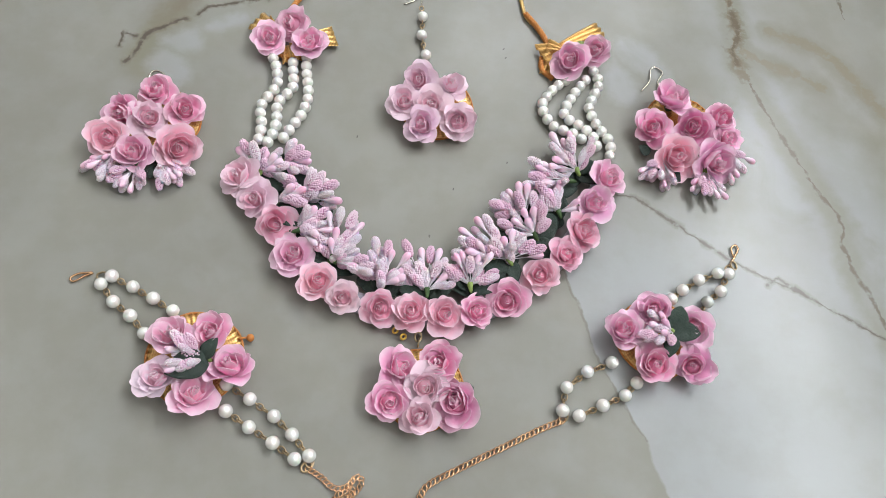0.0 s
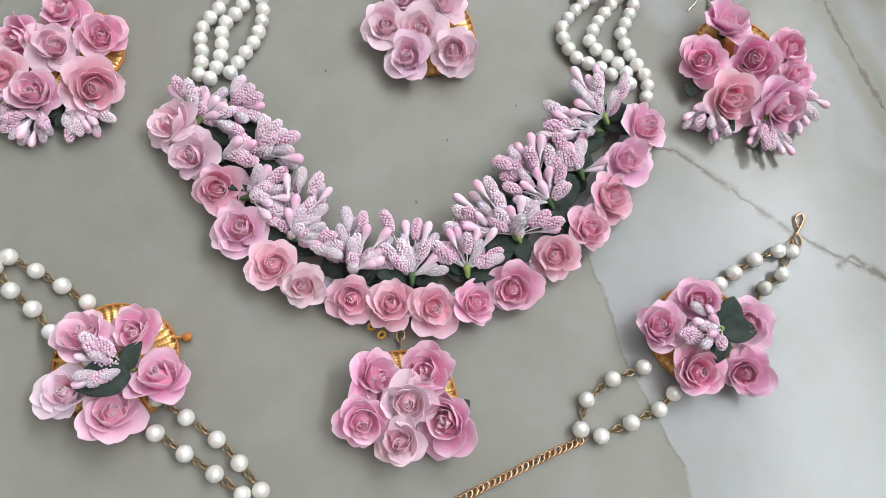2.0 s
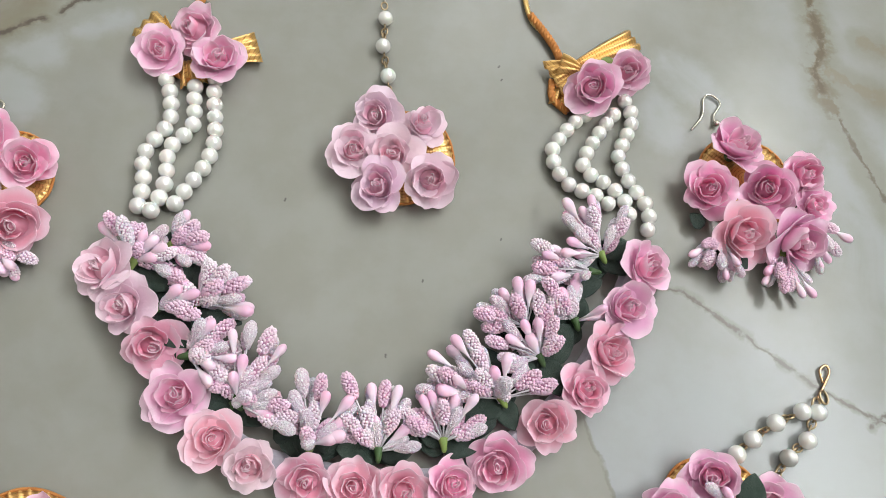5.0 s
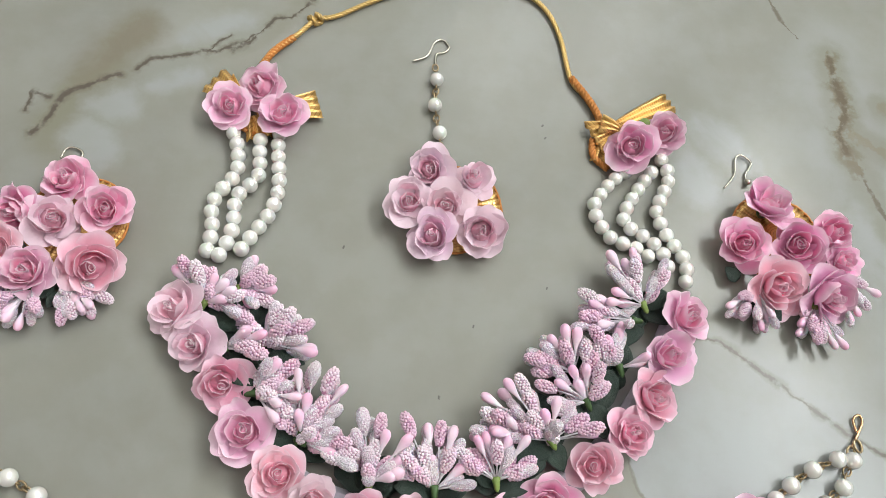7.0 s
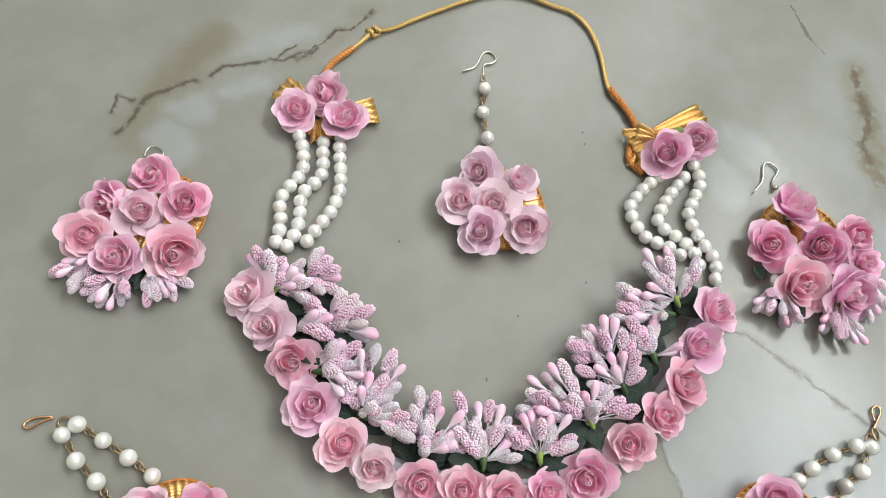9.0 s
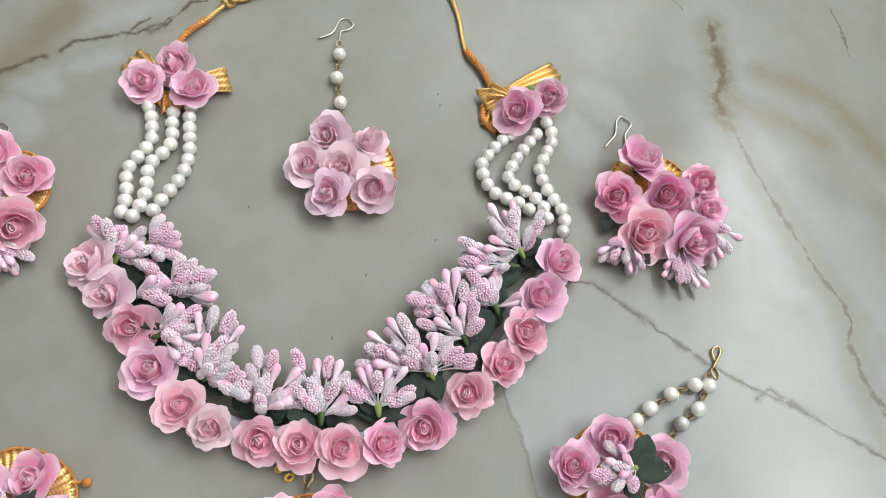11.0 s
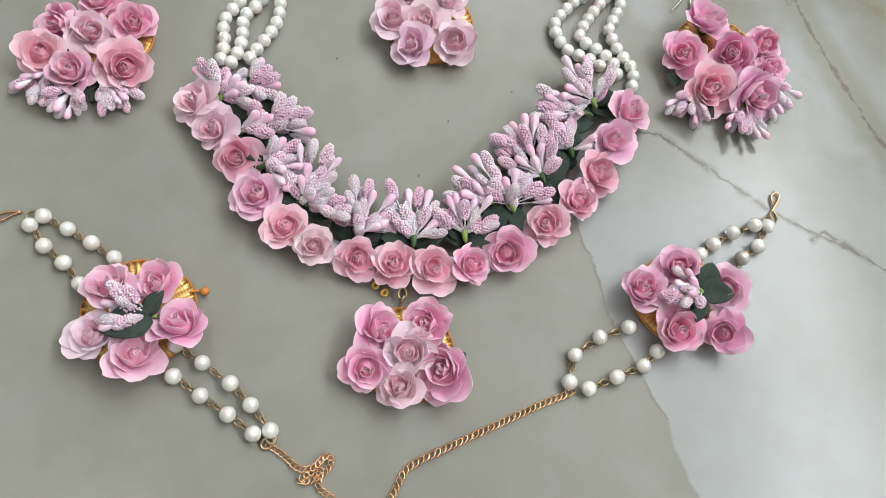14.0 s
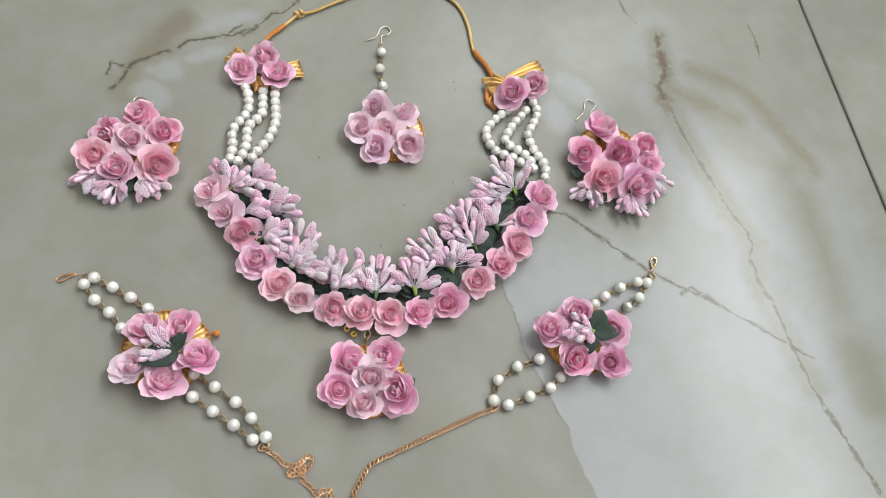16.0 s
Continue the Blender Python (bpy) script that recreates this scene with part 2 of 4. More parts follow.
def marble():
    """Polished grey-beige marble tile: clouds, a milky field with a ragged edge, and brown veins along drawn lines."""
    m = Mat("polished_marble_tile")
    p = m.world_pos()
    wob, wob2 = m.noise(p, 16.0, 3.0), m.noise(p, 130.0, 5.0, 0.65)

    def shaken(amount, amount2):
        a, b = m.n("VectorMath", operation="SUBTRACT"), m.n("VectorMath", operation="SUBTRACT")
        m.link(wob[1], a.inputs[0])
        m.link(wob2[1], b.inputs[0])
        a.inputs[1].default_value = b.inputs[1].default_value = (0.5, 0.5, 0.5)
        sa, sb = m.n("VectorMath", operation="SCALE"), m.n("VectorMath", operation="SCALE")
        m.link(a.outputs[0], sa.inputs[0])
        m.link(b.outputs[0], sb.inputs[0])
        sa.inputs["Scale"].default_value, sb.inputs["Scale"].default_value = amount, amount2
        s1, s2 = m.n("VectorMath", operation="ADD"), m.n("VectorMath", operation="ADD")
        m.link(p, s1.inputs[0])
        m.link(sa.outputs[0], s1.inputs[1])
        m.link(s1.outputs[0], s2.inputs[0])
        m.link(sb.outputs[0], s2.inputs[1])
        sep = m.n("SeparateXYZ")
        m.link(s2.outputs[0], sep.inputs[0])
        return sep.outputs[0], sep.outputs[1]

    last = []

    def distance(xy, a, b):
        """Distance in metres from the line a to b (millimetres); each waits for the one before, which keeps the shader small."""
        ax, ay, bx, by = a[0] / 1000, a[1] / 1000, b[0] / 1000, b[1] / 1000
        dx, dy = bx - ax, by - ay
        q = dx * dx + dy * dy
        x, y = (xy[0], xy[1]) if not last else (m.math("MULTIPLY_ADD", last[0], 1e-9, xy[0]), m.math("MULTIPLY_ADD", last[0], 1e-9, xy[1]))
        px, py = m.math("SUBTRACT", x, ax), m.math("SUBTRACT", y, ay)
        h = m.math("MULTIPLY_ADD", px, dx / q, m.math("MULTIPLY", py, dy / q), clamp=True)
        ex, ey = m.math("MULTIPLY_ADD", h, -dx, px), m.math("MULTIPLY_ADD", h, -dy, py)
        last[:] = [m.math("SQRT", m.math("MULTIPLY_ADD", ex, ex, m.math("MULTIPLY", ey, ey)))]
        return last[0]

    def along(xy, line):
        d = None
        for a, b in zip(line, line[1:]):
            e = distance(xy, a, b)
            d = e if d is None else m.math("MINIMUM", d, e)
        return d

    def near(d, width):
        return m.math("SUBTRACT", 1.0, m.ramp(d, width * 0.25, width))

    rough_xy, soft_xy, crack_xy = shaken(0.002, 0.0030), shaken(0.012, 0.009), shaken(0.002, 0.0042)
    broad, mid, fine = m.noise(p, 7.0, 4.0, 0.55, 0.6), m.noise(p, 26.0, 5.0, 0.6, 0.8), m.noise(p, 420.0, 3.0)
    patchy, thin = m.noise(p, 75.0, 4.0, 0.65), m.noise(p, 240.0, 3.0)
    col = m.mix(m.ramp(broad[0], 0.35, 0.68), STONE_DARK, STONE_LIGHT)
    # milky field to one side of a ragged line
    turns = sorted((y * MM, x * MM) for x, y in PATCH)
    slopes = [(b[1] - a[1]) / (b[0] - a[0]) for a, b in zip(turns, turns[1:])]
    edge = m.math("MULTIPLY_ADD", m.math("SUBTRACT", rough_xy[1], turns[0][0]), slopes[0], turns[0][1])
    for (y, _), before, after in zip(turns[1:], slopes, slopes[1:]):
        edge = m.math("MULTIPLY_ADD", m.math("MAXIMUM", m.math("SUBTRACT", rough_xy[1], y), 0.0), after - before, edge)
    side = m.math("SUBTRACT", rough_xy[0], edge)
    field = m.ramp(side, -0.0005, 0.0010)
    fade = m.math("SUBTRACT", 1.0, m.ramp(side, 0.02, 0.14))
    below = m.math("SUBTRACT", 1.0, m.ramp(soft_xy[1], 0.140, 0.195))
    col = m.mix(m.math("MULTIPLY", m.math("MULTIPLY", field, below), m.math("ADD", 0.32, m.math("MULTIPLY", fade, 0.6))), col, STONE_MILK)
    # clouds
    right = m.ramp(soft_xy[0], PATCH[0][0] * MM, PATCH[0][0] * MM + 0.16)
    cloud = m.math("MULTIPLY", m.ramp(mid[0], 0.50, 0.72), m.math("ADD", 0.10, m.math("MULTIPLY", right, 0.10)))
    col = m.mix(cloud, col, STONE_MILK)
    mottle = m.noise(p, 48.0, 4.0, 0.6)
    col = m.mix(m.math("MULTIPLY", m.ramp(mottle[0], 0.42, 0.70), 0.12), col, STONE_MILK)
    col = m.mix(m.math("MULTIPLY", m.ramp(mottle[0], 0.58, 0.30), 0.15), col, OLIVE)
    for lines, layers in VEINS:
        wide = layers[0][0] >= 0.006
        d = None
        for line in lines:
            e = along(soft_xy if wide else crack_xy, line)
            d = e if d is None else m.math("MINIMUM", d, e)
        if not wide:
            d = m.math("DIVIDE", d, m.math("MULTIPLY_ADD", m.ramp(patchy[0], 0.33, 0.66), 1.5, 0.12))
        for width, strength, colour in layers:
            fac = m.math("MULTIPLY", near(d, width), m.ramp(mid[0], 0.22, 0.52) if wide else m.ramp(thin[0], 0.25, 0.5))
            col = m.mix(m.math("MULTIPLY", fac, strength), col, colour)
    for x, y in SPECKS:
        col = m.mix(m.math("MULTIPLY", near(distance(rough_xy, (x, y), (x + 0.3, y + 0.7)), 0.0004), 0.7), col, (0.06, 0.055, 0.05))
    col = m.mix(m.math("MULTIPLY", fine[0], 0.08), col, (0.24, 0.23, 0.21))
    smear = m.noise(p, 30.0, 3.0)
    m.set(base=col, rough=m.math("MULTIPLY_ADD", smear[0], 0.10, 0.15), spec=0.26)
    m.bump(smear[0], 0.02, 0.0004)
    return m.m


STONE_DARK, STONE_LIGHT, STONE_MILK = (0.219, 0.215, 0.186), (0.265, 0.260, 0.229), (0.312, 0.325, 0.329)
DARK_VEIN, BROWN_VEIN, OCHRE_VEIN, OLIVE = (0.085, 0.07, 0.055), (0.105, 0.084, 0.052), (0.20, 0.155, 0.095), (0.19, 0.180, 0.13)
RUST = (0.155, 0.128, 0.080)
VEINS = [(SHADES, [(0.018, 0.70, OLIVE)]), (BANDS, [(0.022, 0.38, STONE_MILK)]), (CLOUDS, [(0.011, 0.60, STONE_MILK)]), (BLOTCHES, [(0.012, 0.65, RUST)]),
         ([V1[::3], V1A[::2]], [(0.008, 0.45, OLIVE)]), ([V2[::2]], [(0.030, 0.35, STONE_MILK), (0.011, 0.60, OLIVE)]), ([V4[::2], V3[::2]], [(0.010, 0.50, OLIVE)]),
         ([V2[:6]], [(0.0050, 0.80, RUST)]), ([V2[:5]], [(0.0024, 0.90, BROWN_VEIN)]), ([V2[5:]], [(0.0015, 0.75, BROWN_VEIN)]), ([V3, V4], [(0.0040, 0.45, OCHRE_VEIN)]), ([V5, V8], [(0.0010, 0.75, BROWN_VEIN)]),
         ([V1, V1A, V10, V9, V11], [(0.0022, 0.40, BROWN_VEIN), (0.0010, 0.95, DARK_VEIN)]), ([V6, V7], [(0.0018, 0.40, BROWN_VEIN), (0.0007, 0.72, DARK_VEIN)]), ([PATCH[:5]], [(0.0007, 0.35, BROWN_VEIN)])]
MARBLE = marble()

# ---- mesh helpers (millimetres unless said) ----


def mesh_of(name, verts, faces, mats, smooth=True, slots=None, scale=MM):
    me = bpy.data.meshes.new(name)
    me.from_pydata([tuple(scale * c for c in v) for v in verts], [], faces)
    for mat in mats if isinstance(mats, (list, tuple)) else [mats]:
        me.materials.append(mat)
    if smooth:
        me.polygons.foreach_set("use_smooth", [True] * len(faces))
    if slots:
        me.polygons.foreach_set("material_index", slots)
    me.update()
    return me


def part(name, me, parent, m=None, label=""):
    ob = new(name, me)
    ob.parent = parent
    if m is not None:
        ob.matrix_local = m
    if label:
        ob["label"] = label
    return ob


def thing(name, x, y, label, category, group=""):
    ob = new(name)
    ob.matrix_world = Matrix.Translation((x * MM, y * MM, 0))
    ob.empty_display_size = 0.01
    return tagged(ob, label, category, group)


def put_on(owner, m):
    """A pose in the room as one under the thing owner."""
    return owner.matrix_world.inverted() @ m


def at(x, y, z, rx=0, ry=0, rz=0):
    return pose(x * MM, y * MM, z * MM, rx, ry, rz)


def aim(p, d, spin=0.0):
    """A pose at p (mm) with z along d."""
    q = Vector(d).to_track_quat("Z", "Y").to_matrix().to_4x4()
    return Matrix.Translation(Vector(p) * MM) @ q @ Matrix.Rotation(spin, 4, "Z")


def spline(points, step):
    """Points along a smooth curve through the given ones, step mm apart."""
    p = [Vector(q) if len(q) == 3 else Vector((q[0], q[1], 0)) for q in points]
    p = [2 * p[0] - p[1]] + p + [2 * p[-1] - p[-2]]
    fine = []
    for i in range(1, len(p) - 2):
        for k in range(24):
            t = k / 24
            a, b, c, d = p[i - 1:i + 3]
            fine.append(0.5 * ((2 * b) + (c - a) * t + (2 * a - 5 * b + 4 * c - d) * t * t + (3 * b - a - 3 * c + d) * t ** 3))
    fine.append(p[-2])
    out, left = [fine[0]], step
    for a, b in zip(fine, fine[1:]):
        gap = (b - a).length
        while gap > 0 and left <= gap:
            a = a.lerp(b, left / gap)
            gap = (b - a).length
            out.append(a)
            left = step
        left -= gap
    return out


def tube(points, radius, sides=8, closed=False, taper=None):
    """Verts and faces of a round wire along points."""
    pts = [Vector(q) for q in points]
    n = len(pts)
    verts, faces = [], []
    ref = Vector((0, 0, 1))
    for i, p in enumerate(pts):
        d = (pts[(i + 1) % n] - pts[i - 1]) if closed else (pts[min(i + 1, n - 1)] - pts[max(i - 1, 0)])
        d.normalize()
        a = d.cross(ref)
        if a.length < 0.05:
            a = d.cross(Vector((1, 0, 0)))
        a.normalize()
        b = a.cross(d)
        r = radius * (taper(i / max(1, n - 1)) if taper else 1.0)
        for k in range(sides):
            w = 2 * math.pi * k / sides
            verts.append(p + r * (math.cos(w) * a + math.sin(w) * b))
    rings = n if closed else n - 1
    for i in range(rings):
        for k in range(sides):
            j = (i + 1) % n
            faces.append((i * sides + k, i * sides + (k + 1) % sides, j * sides + (k + 1) % sides, j * sides + k))
    if not closed:
        faces += [tuple(range(sides))[::-1], tuple((n - 1) * sides + k for k in range(sides))]
    return verts, faces


def join(*pieces):
    verts, faces, slots = [], [], []
    for slot, (v, f) in enumerate(pieces):
        base = len(verts)
        verts += list(v)
        faces += [tuple(i + base for i in q) for q in f]
        slots += [slot] * len(f)
    return verts, faces, slots


def sheet(point, nu, nv, thick):
    """A thin solid sheet: point(u, v) with u in -1..1 and v in 0..1."""
    grid = np.array([[point(-1 + 2 * i / nu, j / nv) for j in range(nv + 1)] for i in range(nu + 1)], float)
    du, dv = np.gradient(grid, axis=0), np.gradient(grid, axis=1)
    nrm = np.cross(du, dv)
    nrm /= np.linalg.norm(nrm, axis=2, keepdims=True) + 1e-9
    top, low = grid + nrm * thick / 2, grid - nrm * thick / 2
    verts = [tuple(v) for v in top.reshape(-1, 3)] + [tuple(v) for v in low.reshape(-1, 3)]
    half, w = (nu + 1) * (nv + 1), nv + 1
    faces = []
    for i in range(nu):
        for j in range(nv):
            a, b, c, d = i * w + j, (i + 1) * w + j, (i + 1) * w + j + 1, i * w + j + 1
            faces += [(a, b, c, d), (half + d, half + c, half + b, half + a)]
    edge = [i * w for i in range(nu + 1)] + [nu * w + j for j in range(1, w)] + [i * w + nv for i in range(nu - 1, -1, -1)] + [j for j in range(nv - 1, 0, -1)]
    for a, b in zip(edge, edge[1:] + edge[:1]):
        faces.append((b, a, half + a, half + b))
    return verts, faces


def crisp(verts, faces, flat_from):
    """Gives the rim of a sheet its own corners, so that it stays a sharp cut edge."""
    verts, out = list(verts), list(faces[:flat_from])
    for f in faces[flat_from:]:
        base = len(verts)
        verts += [verts[i] for i in f]
        out.append(tuple(range(base, base + len(f))))
    return verts, out


def ball(radius, seg=20, rings=12, squash=1.0):
    verts = [(0, 0, radius * squash)]
    for j in range(1, rings):
        w = math.pi * j / rings
        verts += [(radius * math.sin(w) * math.cos(2 * math.pi * k / seg), radius * math.sin(w) * math.sin(2 * math.pi * k / seg), radius * squash * math.cos(w)) for k in range(seg)]
    verts.append((0, 0, -radius * squash))
    faces = [(0, 1 + k, 1 + (k + 1) % seg) for k in range(seg)]
    for j in range(rings - 2):
        faces += [(1 + j * seg + k, 1 + (j + 1) * seg + k, 1 + (j + 1) * seg + (k + 1) % seg, 1 + j * seg + (k + 1) % seg) for k in range(seg)]
    last = len(verts) - 1
    faces += [(last, last - seg + (k + 1) % seg, last - seg + k) for k in range(seg)]
    return verts, faces


def lathe(profile, seg=14):
    """A turned solid from (radius, z) pairs, closed at both ends."""
    verts, faces = [], []
    for r, z in profile:
        verts += [(r * math.cos(2 * math.pi * k / seg), r * math.sin(2 * math.pi * k / seg), z) for k in range(seg)]
    for j in range(len(profile) - 1):
        faces += [(j * seg + k, j * seg + (k + 1) % seg, (j + 1) * seg + (k + 1) % seg, (j + 1) * seg + k) for k in range(seg)]
    faces += [tuple(range(seg))[::-1], tuple((len(profile) - 1) * seg + k for k in range(seg))]
    return verts, faces


def box(x0, x1, y0, y1, z0, z1):
    verts = [(x, y, z) for z in (z0, z1) for y in (y0, y1) for x in (x0, x1)]
    return verts, [(0, 2, 3, 1), (4, 5, 7, 6), (0, 1, 5, 4), (2, 6, 7, 3), (0, 4, 6, 2), (1, 3, 7, 5)]


# ---- the room ----


def setting(name, boxes, mat, label, category):
    verts, faces, _ = join(*[box(*b) for b in boxes])
    ob = new(name, mesh_of(name, verts, faces, mat, False, scale=1.0))
    ob.matrix_world = ROOM
    return tagged(ob, label, category, kind="structure")


T = 0.2
setting("ceiling", [(LEFT, SIDE, NEAR, FAR, HIGH, HIGH + 0.15)], CEILING, "plain white painted ceiling of the room", "ceiling")
setting("wall_near", [(LEFT - T, SIDE + T, NEAR - T, NEAR, 0, HIGH + 0.15)], FILL_CUT_PLASTER, "unseen taupe plaster wall behind the viewer, dark to cut fill", "wall")
setting("wall_left", [(LEFT - T, LEFT, NEAR, FAR, 0, HIGH + 0.15)], FILL_CUT_PLASTER, "unseen taupe plaster wall on the left, dark to cut fill", "wall")
x0, x1, z0, z1 = WIN_FAR
setting("wall_far", [(LEFT - T, x0, FAR, FAR + T, 0, HIGH + 0.15), (x1, SIDE + T, FAR, FAR + T, 0, HIGH + 0.15), (x0, x1, FAR, FAR + T, 0, z0), (x0, x1, FAR, FAR + T, z1, HIGH + 0.15)],
        PLASTER, "pale plaster wall with a window opening", "wall")
y0, y1, s0, s1 = WIN_SIDE
setting("wall_side", [(SIDE, SIDE + T, NEAR, y0, 0, HIGH + 0.15), (SIDE, SIDE + T, y1, FAR, 0, HIGH + 0.15), (SIDE, SIDE + T, y0, y1, 0, s0), (SIDE, SIDE + T, y0, y1, s1, HIGH + 0.15)],
        PLASTER, "pale plaster wall with a wide opening", "wall")


def window(name, m, w, h):
    """A framed window, its middle at m, with a mullion and a transom."""
    ob = tagged(new(name), "white painted window with bars, bright daylight behind", "window", kind="structure")
    ob.matrix_world = m
    f = 0.05
    bars = [(-w / 2, w / 2, -0.03, 0.03, -h / 2, -h / 2 + f), (-w / 2, w / 2, -0.03, 0.03, h / 2 - f, h / 2), (-w / 2, -w / 2 + f, -0.03, 0.03, -h / 2 + f, h / 2 - f), (w / 2 - f, w / 2, -0.03, 0.03, -h / 2 + f, h / 2 - f)]
    verts, faces, _ = join(*[box(*b) for b in bars])
    part("window_frame", mesh_of("window_frame", verts, faces, FRAME, False, scale=1.0), ob)
    for b in ((-f / 2, f / 2, -0.025, 0.025, -h / 2 + f, h / 2 - f), (-w / 2 + f, -f / 2, -0.02, 0.02, h * 0.18, h * 0.18 + f), (f / 2, w / 2 - f, -0.02, 0.02, h * 0.18, h * 0.18 + f)):
        part("window_bar", mesh_of("window_bar", *box(*b), FRAME, False, scale=1.0), ob)


window("window_1", ROOM @ pose((x0 + x1) / 2, FAR + 0.04, (z0 + z1) / 2), x1 - x0, z1 - z0)
window("window_2", ROOM @ pose(SIDE + 0.04, (y0 + y1) / 2, (s0 + s1) / 2, 0, 0, 90), y1 - y0, s1 - s0)

# floor: a bed of grout and square polished tiles
floor = setting("floor", [(LEFT, SIDE, NEAR, FAR, -0.06, -0.0015)], GROUT, "polished grey-beige marble tile floor with thin dark joints", "floor")
TILE, GAP = 0.60, 0.0016


def tile_mesh():
    h, e = TILE / 2 - GAP / 2, 0.0006
    verts = [(sx * h, sy * h, -0.008) for sx, sy in ((-1, -1), (1, -1), (1, 1), (-1, 1))] + [(sx * h, sy * h, -e) for sx, sy in ((-1, -1), (1, -1), (1, 1), (-1, 1))] \
        + [(sx * (h - e), sy * (h - e), 0) for sx, sy in ((-1, -1), (1, -1), (1, 1), (-1, 1))]
    faces = [(3, 2, 1, 0), (8, 9, 10, 11)]
    for a in (0, 4):
        faces += [(a + k, a + (k + 1) % 4, a + 4 + (k + 1) % 4, a + 4 + k) for k in range(4)]
    return mesh_of("tile", verts, faces, MARBLE, False, scale=1.0)


tile = tile_mesh()
joint = ROOM.inverted() @ Vector((JOINT[1][0] * MM, JOINT[1][1] * MM, 0))     # one joint runs through this place
for i in range(-3, 4):
    for j in range(-3, 4):
        cx, cy = joint.x - TILE / 2 + i * TILE, 0.06 + j * TILE
        if LEFT < cx - TILE / 2 + 0.3 and cx + TILE / 2 - 0.3 < SIDE and NEAR < cy and cy < FAR:
            part("tile", tile, floor, pose(cx, cy, 0))

# ---- kinds of parts ----
random.seed(7)


def petal_mesh(layer, seed):
    """One round-tipped paper petal on a rose of radius 1: layer 0 lies open, layer 4 stands round the heart."""
    rnd = random.Random(seed)
    length, half, low, high, wrap, r = ((1.08, 0.60, 32, 0, 2.6, 0.06), (0.98, 0.58, 24, 58, 1.6, 0.06), (0.92, 0.50, 24, 92, 1.15, 0.06), (0.84, 0.38, 44, 98, 1.05, 0.06), (0.76, 0.25, 66, 100, 1.0, 0.06))[layer]
    half *= rnd.uniform(0.92, 1.10)
    phase, wave, notch = rnd.uniform(0, 6.28), rnd.uniform(0.025, 0.06), rnd.choice((0.0, 0.0, 0.05, 0.07))
    slant, curl, fold = rnd.uniform(-0.07, 0.07), rnd.uniform(-15, 30) if layer < 2 else rnd.uniform(-5, 25), rnd.choice((0.0, 0.0, 0.03, 0.06))
    steps, way, z = 40, [], 0.0
    for k in range(steps + 1):
        way.append((r, z))
        t = k / steps
        a = radians(low + (high - low) * t ** 1.1 - curl * max(0.0, (t - 0.72) / 0.28) ** 2)
        r, z = r + math.cos(a) * length / steps, z + math.sin(a) * length / steps

    def point(u, v):
        far = 2 * v - 1
        t = 0.5 + 0.5 * far * math.sqrt(1 - 0.5 * u * u)
        s = half * u * math.sqrt(1 - 0.5 * far * far) * (0.40 + 0.60 * min(1.0, t / 0.5))
        t = max(0.0, min(1.0, t * (1 - notch * math.exp(-(u / 0.25) ** 2) + slant * u)))
        k = t * steps
        i = min(steps - 1, int(k))
        r = way[i][0] + (way[i + 1][0] - way[i][0]) * (k - i)
        z = way[i][1] + (way[i + 1][1] - way[i][1]) * (k - i)
        rc = max(r, 0.15) * wrap
        phi = s / rc
        z += 0.22 * s * s * (1, 0.6, 0.2, 0, 0)[layer] + wave * math.sin(3.2 * u + phase) * t * t + fold * abs(u) * t * t * (1 if layer < 2 else 0.4)
        r += 0.5 * wave * math.sin(5.1 * u + 2 * phase) * t
        return (r - rc + rc * math.cos(phi), rc * math.sin(phi), z)

    verts, faces = sheet(point, 12, 9, 0.012)
    flat = 12 * 9 * 2
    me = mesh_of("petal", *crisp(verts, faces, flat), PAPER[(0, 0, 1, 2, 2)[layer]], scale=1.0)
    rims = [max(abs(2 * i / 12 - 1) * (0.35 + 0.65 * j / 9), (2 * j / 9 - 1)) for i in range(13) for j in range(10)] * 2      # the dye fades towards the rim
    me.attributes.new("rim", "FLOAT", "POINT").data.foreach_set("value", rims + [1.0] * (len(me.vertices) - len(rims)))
    return me


PETALS = [[petal_mesh(layer, 10 * layer + k) for k in range(6)] for layer in range(5)]


def heart_mesh(seed):
    """The rolled heart of a rose, with the paper base under it; radius 1."""
    rnd = random.Random(seed)
    turn = rnd.uniform(0, 6.28)

    flat = rnd.uniform(0.55, 0.9)

    def roll(u, v):
        a = turn + (u + 1) * math.pi * 1.45
        r = (0.03 + 0.12 * (u + 1) / 2) * (1 + 0.14 * math.cos(3 * a)) + 0.02 * v
        return (r * math.cos(a) * 1.2, r * math.sin(a) * flat, 0.15 + v * (0.56 + 0.05 * math.sin(2 * a + turn)))

    verts, faces, slots = join(crisp(*sheet(roll, 22, 3, 0.014), 22 * 3 * 2), lathe([(0.20, 0.05), (0.40, 0.20), (0.38, 0.30), (0.20, 0.48), (0.12, 0.58), (0.03, 0.60)], 12), lathe([(0.10, -0.14), (0.16, -0.1), (0.22, 0.0), (0.10, 0.2)], 10))
    # the core takes the inner paper, its hollow's deep pink painted in
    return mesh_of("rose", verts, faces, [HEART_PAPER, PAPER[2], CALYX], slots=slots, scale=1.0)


HEARTS = [heart_mesh(s) for s in range(6)]
BLUSH, ROSE, LILAC, PEACH = (0.98, 0.59, 0.79), (0.98, 0.47, 0.71), (0.97, 0.80, 0.89), (0.98, 0.55, 0.68)


